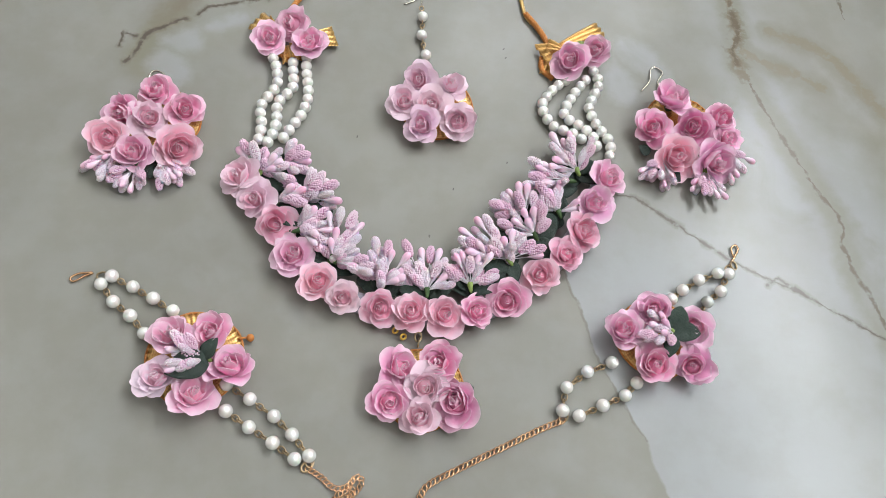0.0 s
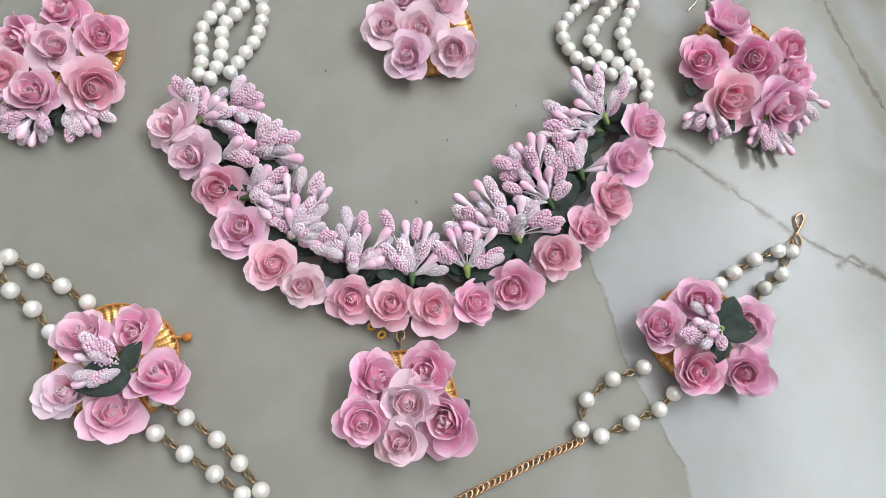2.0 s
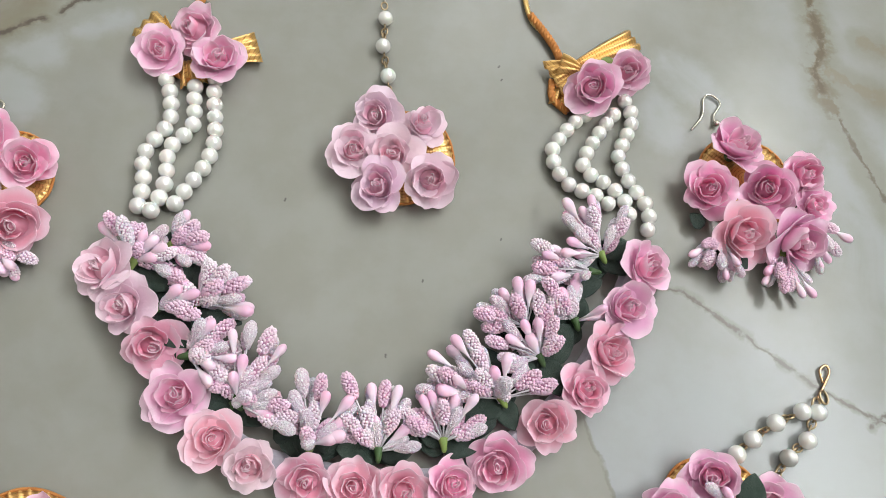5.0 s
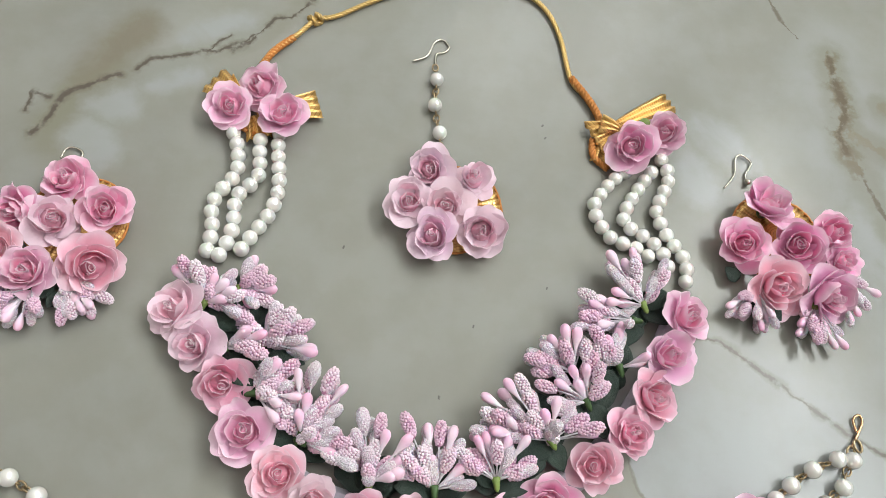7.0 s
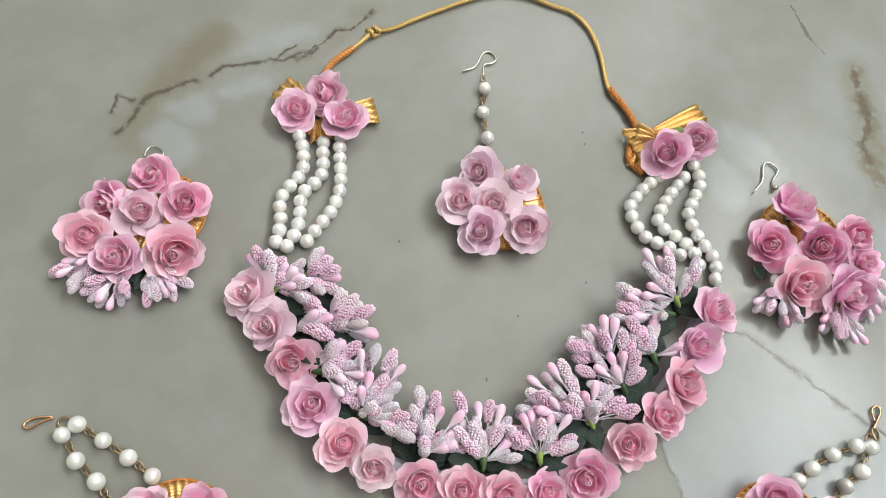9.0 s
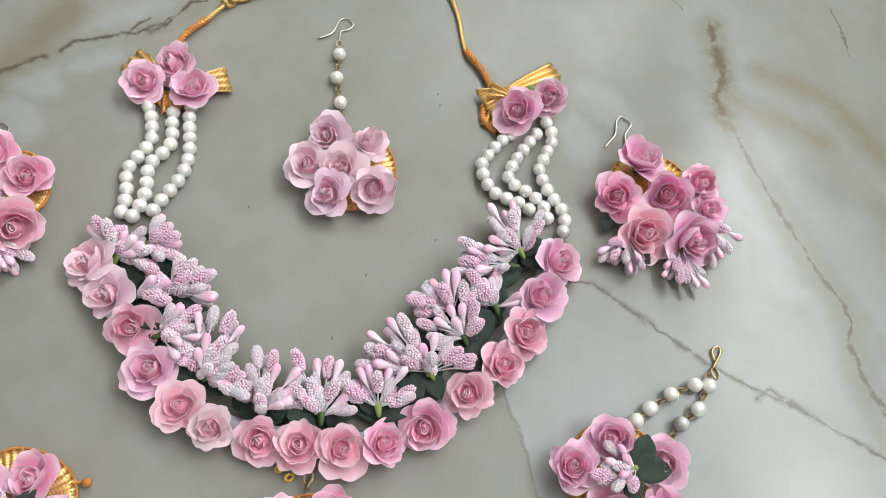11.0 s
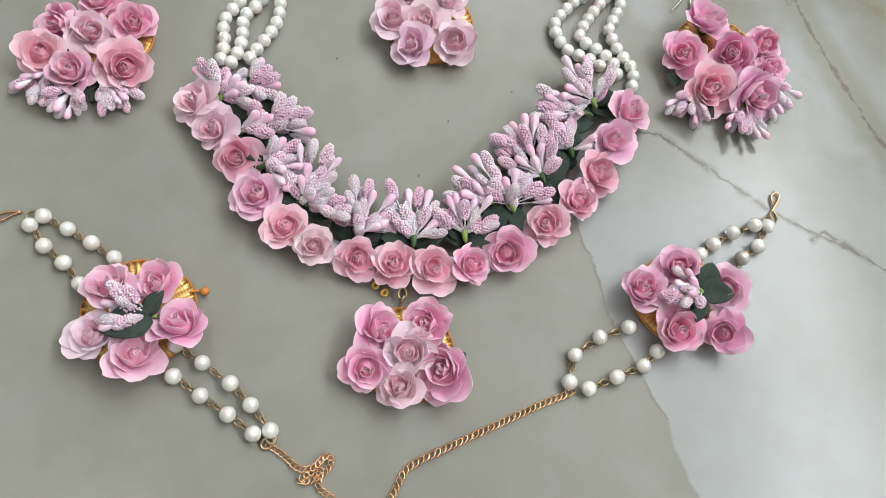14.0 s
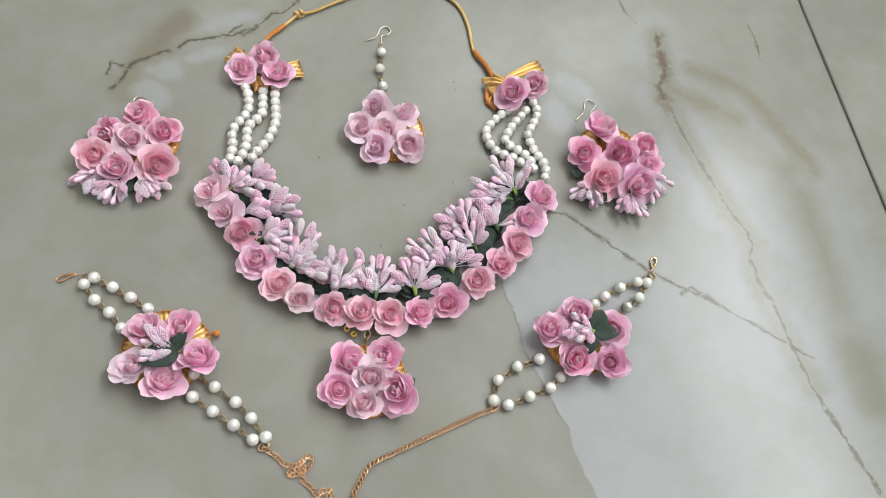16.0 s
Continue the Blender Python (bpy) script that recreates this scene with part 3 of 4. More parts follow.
def rose(owner, x, y, radius, dx, dy, tint, base=3.8, full=1.02, cup=1.05):
    """A paper rose whose heart leans by (dx, dy) mm from the middle of its outline."""
    lean = Vector((dx, dy))
    if lean.length > 6:
        lean *= 6 / lean.length
    axis = Vector((lean.x, lean.y, 7.0)).normalized()
    radius *= full
    foot = Vector((x - 0.2, y - 1.0, 6.0)) - axis * radius * 0.22
    foot.z = max(foot.z, base + 0.05 * radius)
    rnd = random.Random(int(x * 13 + y * 7))
    m = put_on(owner, aim(foot, axis, rnd.uniform(0, 6.28)) @ Matrix.Diagonal((radius * MM, radius * MM, radius * MM * cup * rnd.uniform(0.95, 1.2), 1)))
    ob = part("rose", rnd.choice(HEARTS), owner, m)
    colour = tuple(max(0.02, min(0.98, c * rnd.uniform(0.96, 1.04))) for c in tint) + (1.0,)
    ob.color = colour
    turn = rnd.uniform(0, 6.28)
    for layer, count in ((0, 5), (1, rnd.choice((3, 4))), (2, 3), (3, rnd.choice((2, 3))), (4, 2)):
        drift = Matrix.Translation((rnd.uniform(-0.09, 0.09), rnd.uniform(-0.09, 0.09), 0))
        loose = (1.2, 1.5, 1.1, 0.8, 0.5)[layer]
        for k in range(count):
            a = turn + 2 * math.pi * (k + rnd.uniform(-0.24, 0.24)) / count
            s = rnd.uniform(0.90, 1.08)
            q = drift @ Matrix.Rotation(a, 4, "Z") @ Matrix.Rotation(rnd.uniform(-0.16, 0.12) * loose, 4, "Y") @ Matrix.Rotation(rnd.uniform(-0.16, 0.16) * loose, 4, "X") @ Matrix.Scale(s, 4)
            q.translation.z += 0.012 * (k % 3)
            p = part("petal", rnd.choice(PETALS[layer]), ob, q)
            p.color = colour
        turn += 0.6 + rnd.uniform(-0.15, 0.15)
    return ob


def bud_mesh(seed):
    rnd = random.Random(seed)
    w = rnd.uniform(1.25, 1.5)
    prof = [(0.25, -4.4), (0.35, -3.6), (0.62, -2.2), (1.05 * w / 1.35, -0.6), (w, 0.8), (w * 0.97, 1.7), (w * 0.75, 2.5), (w * 0.42, 2.95), (0.08, 3.1)]
    return mesh_of("smooth_bud", *lathe(prof, 14), BUD)


def berry_mesh(seed):
    """A little cone covered in beads."""
    rnd = random.Random(seed)
    pieces = [lathe([(0.3, -3.2), (0.9, -2.0), (1.15, 0.0), (0.9, 1.8), (0.2, 2.8)], 10)]
    n, small = 84, ball(1.0, 8, 5)
    for i in range(n):
        z = -2.6 + 5.6 * (i + 0.5) / n
        r = 1.35 * math.sqrt(max(0.05, 1 - ((z - 0.0) / 3.1) ** 2)) * (0.85 + 0.15 * (z > -1))
        a = i * 2.39996 + rnd.uniform(-0.15, 0.15)
        s = rnd.uniform(0.32, 0.41)
        c = (r * math.cos(a), r * math.sin(a), z + rnd.uniform(-0.1, 0.1))
        pieces.append(([(c[0] + s * v[0], c[1] + s * v[1], c[2] + s * v[2]) for v in small[0]], small[1]))
    verts, faces, _ = join(*pieces)
    core = len(pieces[0][1])
    return mesh_of("beaded_berry", verts, faces, [BERRY_CORE, BERRY], slots=[0] * core + [1] * (len(faces) - core))


def glitter_mesh(seed):
    """A bud rolled in coarse sugar-like glitter."""
    rnd = random.Random(seed)
    w = rnd.uniform(1.35, 1.7)
    bm = bmesh.new()
    bmesh.ops.create_icosphere(bm, subdivisions=4, radius=1.0)
    for v in bm.verts:
        z = v.co.z
        wide = w * (0.80 + 0.25 * z)
        k = 1 + rnd.uniform(-0.09, 0.10)
        v.co = Vector((v.co.x * wide * k, v.co.y * wide * k, z * 3.0 * (1 + rnd.uniform(-0.03, 0.05)))) * MM
    me = bpy.data.meshes.new("glitter_bud")
    bm.to_mesh(me)
    bm.free()
    me.materials.append(GLITTER)
    return me


HEADS = {"s": [bud_mesh(k) for k in range(4)], "b": [berry_mesh(k) for k in range(4)], "g": [glitter_mesh(k) for k in range(4)]}
HEAD_NAMES = {"s": "smooth_bud", "b": "beaded_berry", "g": "glitter_bud"}


def cluster(owner, base, tips, zb, zt, size=1.0, fill=0.8):
    """A tuft of stamens: white threads out of a green taped foot, with a head on each."""
    rnd = random.Random(int(base[0] * 31 + base[1] * 17))
    foot = Vector((base[0], base[1], zb))
    heads, threads = [], []
    origin = owner.matrix_world.translation / MM
    more = []
    for kind, x, y in tips:
        if rnd.random() < fill * 0.8:
            k = rnd.uniform(0.55, 0.75)
            more.append((rnd.choice("sbbbgg"), base[0] + (x - base[0]) * k + rnd.uniform(-1.6, 1.6), base[1] + (y - base[1]) * k + rnd.uniform(-1.6, 1.6), -2.2))
        if rnd.random() < fill:
            k = rnd.uniform(0.80, 0.98)
            more.append((rnd.choice("sbg"), base[0] + (x - base[0]) * k + rnd.uniform(-2.4, 2.4), base[1] + (y - base[1]) * k + rnd.uniform(-2.4, 2.4), -3.0))
    for kind, x, y, drop in [(*t, 0.0) for t in tips] + more:
        tip = Vector((x - 0.1, y - 0.7, zt + drop + rnd.uniform(-2.5, 2.0)))
        d = tip - foot
        flat = Vector((d.x, d.y, 0))
        if d.length < 4.5:
            d = flat + Vector((0, 0, 5))
        heads.append((kind, tip, d.normalized()))
        bend = (foot + tip) / 2 + Vector((0, 0, rnd.uniform(0.0, 0.8)))
        threads.append(tube([foot - origin, bend - origin, tip - origin - d.normalized() * 2.0 * size], 0.24, 6))
    mean = sum(((h[1] - foot) for h in heads), Vector()).normalized()
    q = mean.to_track_quat("Z", "Y")
    cv, cf = lathe([(0.3, -3.0), (0.8, -2.2), (1.0, -0.8), (1.35, 0.8), (0.9, 1.2)], 8)
    ob = part("stamen_foot", mesh_of("stamen_foot", [q @ Vector(v) + foot - origin for v in cv], cf, rnd.choice((CALYX, CALYX, CALYX_PALE))), owner, None, "green taped foot of a stamen tuft")
    for t in threads:
        part("thread", mesh_of("thread", *t, STALK), ob)
    for kind, tip, d in heads:
        s = size * rnd.uniform(*((0.95, 1.15) if kind == "s" else (1.10, 1.32)))
        part(HEAD_NAMES[kind], rnd.choice(HEADS[kind]), ob, put_on(owner, aim(tip, d, rnd.uniform(0, 6.28)) @ Matrix.Scale(s, 4)))
    return ob


def leaf_mesh(seed):
    rnd = random.Random(seed)
    lift, fold, twist = rnd.uniform(0.08, 0.2), rnd.uniform(0.12, 0.28), rnd.uniform(-0.15, 0.15)

    def point(u, v):
        w = 0.36 * math.sin(math.pi * min(1.0, 0.06 + 0.94 * v) ** 0.8) ** 0.9 + 0.012
        return (v, u * w * (1 + 0.05 * math.sin(9 * v)), lift * math.sin(2.4 * v) + fold * w * abs(u) + twist * u * v * w)

    verts, faces = sheet(point, 6, 10, 0.02)
    return mesh_of("leaf", verts, faces, LEAF, scale=1.0)


LEAVES = [leaf_mesh(k) for k in range(4)]


def leaf(owner, x0, y0, x1, y1, z):
    rnd = random.Random(int(x0 * 5 + y1 * 11))
    length = math.hypot(x1 - x0, y1 - y0) * 1.08
    a = math.degrees(math.atan2(y1 - y0, x1 - x0))
    m = at(x0, y0, z, rnd.uniform(-10, 10), rnd.uniform(-4, 6), a) @ Matrix.Diagonal((length * MM, max(length, 7.0) * 1.05 * MM, length * MM, 1))
    part("leaf", rnd.choice(LEAVES), owner, put_on(owner, m), "dark green woven fabric leaf")


PEARL_BIG, PEARL_MID = mesh_of("pearl", *ball(2.55, 22, 14), PEARL), mesh_of("pearl", *ball(2.58, 22, 14), PEARL)


def pearl(owner, x, y, z, me, s=1.0):
    rnd = random.Random(int(x * 91 + y * 37))
    part("pearl", me, owner, put_on(owner, at(x, y, z, rnd.uniform(0, 360), rnd.uniform(0, 360), 0) @ Matrix.Scale(s * rnd.uniform(0.97, 1.03), 4)))


def strand(owner, points, z=2.7):
    for p in spline(points, 4.55):
        pearl(owner, p.x, p.y, z, PEARL_BIG)
    fine = [Vector((q.x, q.y, z)) - owner.matrix_world.translation / MM for q in spline(points, 2.0)]
    part("thread", mesh_of("thread", *tube(fine, 0.35, 6), STALK), owner)


def ring_points(a, b, n=18, d=0.0):
    return [(a * math.cos(2 * math.pi * k / n), b * math.sin(2 * math.pi * k / n), d * math.sin(4 * math.pi * k / n)) for k in range(n)]


EYE_LOOP = mesh_of("wire_loop", *tube(ring_points(1.5, 1.1), 0.30, 7, True), WIRE)
LINK = mesh_of("chain_link", *tube(ring_points(1.46, 0.88, 16, 0.10), 0.29, 7, True), CHAIN)
LINK_SMALL = mesh_of("chain_link", *tube(ring_points(1.22, 0.78, 16, 0.10), 0.25, 7, True), CHAIN)


def beaded_wire(owner, points, z=2.8, ends=True):
    """Pearls on wire pins, joined by pairs of wire loops."""
    for i, p in enumerate(points):
        pearl(owner, p[0], p[1], z, PEARL_MID)
    for p, q in zip(points, points[1:]):
        a, b = Vector((*p, 0)), Vector((*q, 0))
        d = (b - a).normalized()
        turn = math.degrees(math.atan2(d.y, d.x))
        mid = (a + b) / 2
        room = (b - a).length - 5.4
        for side, roll in ((-1, 25), (1, -65)):
            c = mid + d * side * min(1.0, room * 0.28)
            part("wire_loop", EYE_LOOP, owner, put_on(owner, at(c.x, c.y, 1.5, roll, 0, turn)))
        for e, s in ((a, 1), (b, -1)):
            w0, w1 = e + d * s * 2.4, e + d * s * max(2.6, (b - a).length / 2 - 1.4)
            wire = [Vector((v.x, v.y, h)) - owner.matrix_world.translation / MM for v, h in ((w0, z), (w1, 1.7))]
            part("wire_pin", mesh_of("wire_pin", *tube(wire, 0.27, 6), WIRE), owner)


def chain(owner, points, me, gap, rise=None):
    """Curb chain: links laid along a curve, each turned against the next."""
    way = spline(points, gap)
    holder = part("chain", mesh_of("chain", *tube([v - owner.matrix_world.translation / MM for v in (Vector((way[0].x, way[0].y, 0.9)), Vector((way[0].x + 0.6, way[0].y, 0.9)))], 0.3, 6), CHAIN), owner)
    for i, p in enumerate(way):
        q = way[min(i + 1, len(way) - 1)] if i < len(way) - 1 else p
        o = way[max(i - 1, 0)]
        turn = math.degrees(math.atan2(q.y - o.y, q.x - o.x))
        z = 0.95 + (rise(i / len(way)) if rise else 0.0)
        part("chain_link", me, holder, put_on(owner, at(p.x, p.y, z, 24 + 6 * math.sin(i * 1.7), 0, turn + 33 + 4 * math.sin(i * 2.3))))


def wire(name, owner, points, radius, mat, z=1.0, label="", sides=8):
    fine = [Vector((q.x, q.y, z if len(points[0]) == 2 else q.z)) - owner.matrix_world.translation / MM for q in spline(points, 0.7)]
    return part(name, mesh_of(name, *tube(fine, radius, sides), mat), owner, None, label)


def fan_disc(owner, x, y, radius, pleats=40, z=1.6):
    """A round of pleated gold ribbon, bound in orange thread at its edge, on a card back."""
    verts, faces = [], []
    seg, rings = pleats * 4, 6
    for top in (1, 0):
        for j in range(rings + 1):
            r = radius * (0.12 + 0.88 * j / rings)
            for k in range(seg):
                a = 2 * math.pi * k / seg
                wave = 0.42 * math.cos(2 * math.pi * (k + 0.3 * math.sin(3 * a)) / 4) * (0.25 + 0.75 * j / rings)
                rr = r * (1 + 0.018 * math.sin(5 * a + radius) * j / rings)
                verts.append((rr * math.cos(a), rr * math.sin(a), z + (wave + 0.7 if top else -1.0) - 0.9 * (j / rings) ** 3 * top))
    half = (rings + 1) * seg
    for j in range(rings):
        for k in range(seg):
            a, b, c, d = j * seg + k, (j + 1) * seg + k, (j + 1) * seg + (k + 1) % seg, j * seg + (k + 1) % seg
            faces += [(a, b, c, d), (half + d, half + c, half + b, half + a)]
    for k in range(seg):
        a, b = rings * seg + k, rings * seg + (k + 1) % seg
        faces.append((a, half + a, half + b, b))
        a, b = k, (k + 1) % seg
        faces.append((b, half + b, half + a, a))
    m = put_on(owner, at(x, y, 0))
    part("gold_fan", mesh_of("gold_fan", verts, faces, GOLD), owner, m, "pleated gold ribbon rosette")
    edge = [(radius * (1 + 0.018 * math.sin(10 * math.pi * k / 72 + radius)) * math.cos(2 * math.pi * k / 72), radius * (1 + 0.018 * math.sin(10 * math.pi * k / 72 + radius)) * math.sin(2 * math.pi * k / 72), z - 0.2 + 0.12 * math.sin(k * 1.9)) for k in range(72)]
    part("edge_binding", mesh_of("edge_binding", *tube(edge, 0.42, 7, True), ORANGE), owner, m, "orange thread binding")
    part("backing", mesh_of("backing", *lathe([(radius * 0.86, 0.0), (radius * 0.88, 0.5), (radius * 0.8, 1.6)], 40), BROWN), owner, m)
    # padding that carries the flowers
    part("padding", mesh_of("padding", *lathe([(radius * 0.50, 1.2), (radius * 0.48, 2.4), (radius * 0.3, 3.2)], 28), GOLD), owner, m)


def ribbon(owner, x0, y0, x1, y1, w0, w1, z0=2.0, z1=3.0, folds=3):
    """A gathered piece of gold ribbon, narrow at its start and spread at its end."""
    a, b = Vector((x0, y0, z0)), Vector((x1, y1, z1))
    d = (b - a)
    n = Vector((-d.y, d.x, 0)).normalized()

    def point(u, v):
        p = a + d * v + n * u * (w0 + (w1 - w0) * v ** 0.8) / 2
        return (p.x, p.y, p.z + 0.75 * math.cos(u * folds * math.pi) * (0.4 + 0.6 * v) + 0.6 * math.sin(3 * v))

    origin = owner.matrix_world.translation / MM
    verts, faces = sheet(lambda u, v: tuple(Vector(point(u, v)) - origin), 24, 8, 0.18)
    part("gold_ribbon", mesh_of("gold_ribbon", verts, faces, GOLD), owner, None, "gathered gold ribbon end")


def bead(owner, x, y, z, r, mat, name="bead"):
    part(name, mesh_of(name, *ball(r, 12, 8), mat), owner, put_on(owner, at(x, y, z)))


def rope(owner, points, z, radius=0.92, name="cord", mat=None):
    """A twisted cord of three plies along a curve."""
    way = spline(points, 0.45)
    origin = owner.matrix_world.translation / MM
    pieces = []
    for ply in range(3):
        line = []
        for i, p in enumerate(way):
            q, o = way[min(i + 1, len(way) - 1)], way[max(i - 1, 0)]
            d = (q - o).normalized()
            side = Vector((-d.y, d.x, 0))
            w = i * 0.62 + ply * 2 * math.pi / 3
            line.append(Vector((p.x, p.y, z if len(points[0]) == 2 else p.z)) + radius * 0.52 * (math.cos(w) * side + math.sin(w) * Vector((0, 0, 1))) - origin)
        pieces.append(tube(line, radius * 0.58, 6))
    verts, faces, _ = join(*pieces)
    part(name, mesh_of(name, verts, faces, mat or CORD), owner)


# ---- the jewellery set ----
# places in millimetres: roses as x, y, radius and lean of the heart; leaves from foot to tip
NECK_A = [(-53.8, 174.5, 8.8, -3.5, -0.7), (-46.6, 164.7, 8.0, -1.6, -2.6), (-37.7, 153.9, 8.2, 1.9, -3.2), (-28.7, 140.6, 8.3, -0.5, -0.1), (-18.5, 130.4, 7.9, 0.3, -0.7), (-8.3, 124.5, 6.9, -0.6, -2.1), (6.2, 121.3, 7.0, -0.5, -3.2), (18.5, 119.5, 7.7, -1.0, -0.2)]
NECK_B = [(31.0, 119.3, 7.8, 1.6, -1.7), (43.2, 121.5, 7.0, 1.9, 0.0), (55.5, 127.4, 8.2, -1.2, -3.1), (69.1, 138.2, 7.7, -2.0, -0.9), (79.5, 148.4, 7.1, 1.5, -1.0), (86.3, 159.1, 8.4, 2.5, -1.2), (92.7, 172.7, 8.3, 1.4, -0.7), (99.3, 185.8, 8.5, 3.0, -0.5)]
PENDANT = [(14.0, 99.1, 7.8, 4.4, -0.4), (30.2, 101.7, 7.9, -2.5, -0.8), (24.2, 91.0, 8.4, -0.3, -2.4), (11.6, 85.1, 7.8, 0.4, -2.6), (23.2, 78.9, 7.4, -1.4, 0.9), (36.9, 85.7, 9.2, -4.4, -1.2)]
PENDANT_DISC = (23.8, 90.4, 15.6)
EAR_L = [(-94.5, 213.1, 7.7, 0.2, -0.8), (-105.9, 201.8, 8.2, -2.5, -5.2), (-96.2, 199.8, 8.0, 3.0, -1.8), (-81.1, 204.0, 7.4, 1.4, -2.0), (-110.5, 188.6, 7.8, 2.3, -2.6), (-97.8, 182.0, 8.2, 0.1, -1.6), (-81.1, 186.2, 9.5, 2.9, -4.1)]
EAR_L_DISC = (-93.7, 200.3, 16.7)
EAR_R = [(132.6, 228.4, 9.6, 1.0, 1.2), (123.2, 213.6, 8.6, -2.3, -1.8), (141.6, 215.6, 9.2, -2.4, -3.0), (153.9, 220.9, 8.1, 1.0, -1.9), (131.1, 199.3, 9.8, 0.3, -3.1), (148.4, 199.2, 10.2, 2.1, -5.8), (155.9, 210.3, 6.7, 1.4, -1.7)]
EAR_R_DISC = (137.6, 217.9, 19.4)
TIKKA = [(17.0, 230.3, 7.8, -1.3, -2.9), (31.3, 227.7, 6.8, 0.4, 0.3), (10.7, 217.3, 7.9, -0.1, -1.8), (23.0, 216.7, 8.0, -1.3, -1.9), (19.7, 205.7, 7.8, -2.1, -1.8), (34.6, 209.6, 8.0, -0.4, -3.3)]
TIKKA_DISC = (25.6, 218.4, 16.3)
TOP_L = [(-50.9, 247.1, 7.6, 0.3, -2.5), (-41.6, 256.5, 8.2, -3.2, -2.5), (-33.7, 245.5, 8.1, 0.6, -0.1)]
TOP_R = [(87.0, 247.8, 8.9, -2.5, -3.0), (99.0, 254.3, 7.5, -2.7, -1.9)]
BR_L = [(-69.5, 105.0, 8.0, -0.2, 2.2), (-54.9, 107.3, 7.4, -1.7, -0.1), (-71.8, 89.0, 7.4, -0.5, 1.3), (-58.2, 83.4, 8.2, 2.3, 2.7), (-46.0, 94.0, 8.2, -1.8, 3.1)]
BR_L_DISC = (-62.0, 97.5, 18.7)
BR_R = [(114.2, 126.0, 8.8, -1.9, -0.8), (101.6, 116.7, 8.6, -1.1, 0.5), (112.7, 103.2, 9.0, -0.7, -0.4), (128.4, 104.2, 8.6, -3.2, -2.1), (129.8, 120.0, 8.8, -1.3, -2.5)]
BR_R_DISC = (116.0, 115.2, 16.0)
STRAND_L1 = [(-49.4, 238.0), (-47.5, 233.6), (-45.9, 223.6), (-49.8, 215.4), (-51.5, 210.1), (-49.9, 201.3), (-50.3, 192.1)]
STRAND_L2 = [(-40.3, 236.4), (-39.8, 231.4), (-39.0, 222.3), (-44.6, 213.9), (-44.2, 209.3), (-44.0, 200.3), (-46.4, 193.2), (-48.2, 190.0)]
STRAND_L3 = [(-34.5, 239.6), (-34.1, 233.8), (-31.8, 219.5), (-33.1, 210.0), (-37.5, 201.1), (-41.6, 192.7)]
STRAND_R1 = [(84.6, 238.5), (79.8, 234.2), (74.3, 226.6), (73.1, 221.5), (77.8, 212.7), (87.2, 209.0), (92.2, 205.4)]
STRAND_R2 = [(94.0, 239.5), (88.6, 231.6), (83.8, 222.8), (83.4, 217.7), (87.8, 215.2), (95.4, 208.9), (97.5, 199.7)]
STRAND_R3 = [(98.2, 245.1), (100.3, 238.2), (96.6, 228.9), (94.7, 223.7), (97.9, 214.6), (103.2, 206.0), (102.6, 198.2)]
TIKKA_PEARLS = [(17.1, 269.6), (17.0, 258.3), (19.3, 246.8)]
TIKKA_HOOK = [(8.0, 278.3), (13.1, 281.5), (15.6, 288.2), (18.8, 289.6), (21.1, 286.3), (19.1, 283.8), (16.5, 282.6), (16.4, 277.4)]
EAR_R_HOOK = [(121.2, 237.4), (125.6, 243.4), (126.8, 250.1), (129.2, 252.1), (132.5, 249.0), (129.7, 243.8), (129.9, 240.5)]
EAR_L_HOOK = [(-101.9, 223.1), (-101.1, 226.6), (-98.9, 227.5), (-95.7, 225.9), (-95.8, 222.8)]
CORD_L = [(-44.6, 268.3), (-41.4, 274.9), (-34.2, 283.3), (-28.8, 291.3)]
CORD_L2 = [(-29.0, 292.2), (-21.7, 294.5), (-11.6, 301.9), (-2.2, 308.2)]
CORD_R = [(43.7, 317.7), (51.8, 315.4), (58.5, 308.5), (63.2, 296.3), (66.7, 277.5), (71.8, 270.3), (75.2, 264.3)]
BRL_OUT = [(-97.1, 128.1), (-88.5, 124.2), (-80.1, 120.0), (-72.0, 115.5)]
BRL_IN = [(-100.5, 124.6), (-94.5, 117.8), (-87.2, 112.6), (-80.8, 106.0)]
BRL_CLASP = [(-105.0, 129.7), (-107.8, 128.4), (-111.4, 125.8), (-113.0, 127.1), (-110.1, 129.2), (-105.0, 130.0)]
BRL_LOW1 = [(-46.9, 78.6), (-38.0, 73.2), (-29.0, 68.1), (-20.7, 62.8)]
BRL_LOW2 = [(-39.0, 83.3), (-29.6, 77.5), (-22.5, 71.3), (-15.7, 64.1)]
BRL_CHAIN = [(-15.6, 59.9), (-10.8, 57.1), (-6.0, 53.6), (-1.6, 54.2), (1.3, 57.5), (3.5, 56.3), (1.3, 52.3), (-3.3, 50.0), (-5.6, 50.5), (-2.3, 52.9), (0.2, 54.0), (0.4, 48.8), (4.5, 45.7), (6.9, 42.8), (8.2, 44.2), (11.7, 44.8), (12.1, 43.1), (9.3, 41.3), (7.9, 37.5)]
BRR_UP1 = [(123.5, 132.1), (128.7, 136.4), (136.2, 141.4), (144.7, 145.0)]
BRR_UP2 = [(149.5, 145.0), (145.0, 136.9), (138.6, 131.8)]
BRR_CLASP = [(150.9, 149.2), (154.1, 153.9), (156.1, 157.5), (155.4, 159.6), (153.2, 157.8), (153.6, 153.9)]
BRR_LOW1 = [(96.8, 104.1), (86.9, 100.0), (78.5, 93.4), (76.5, 84.5)]
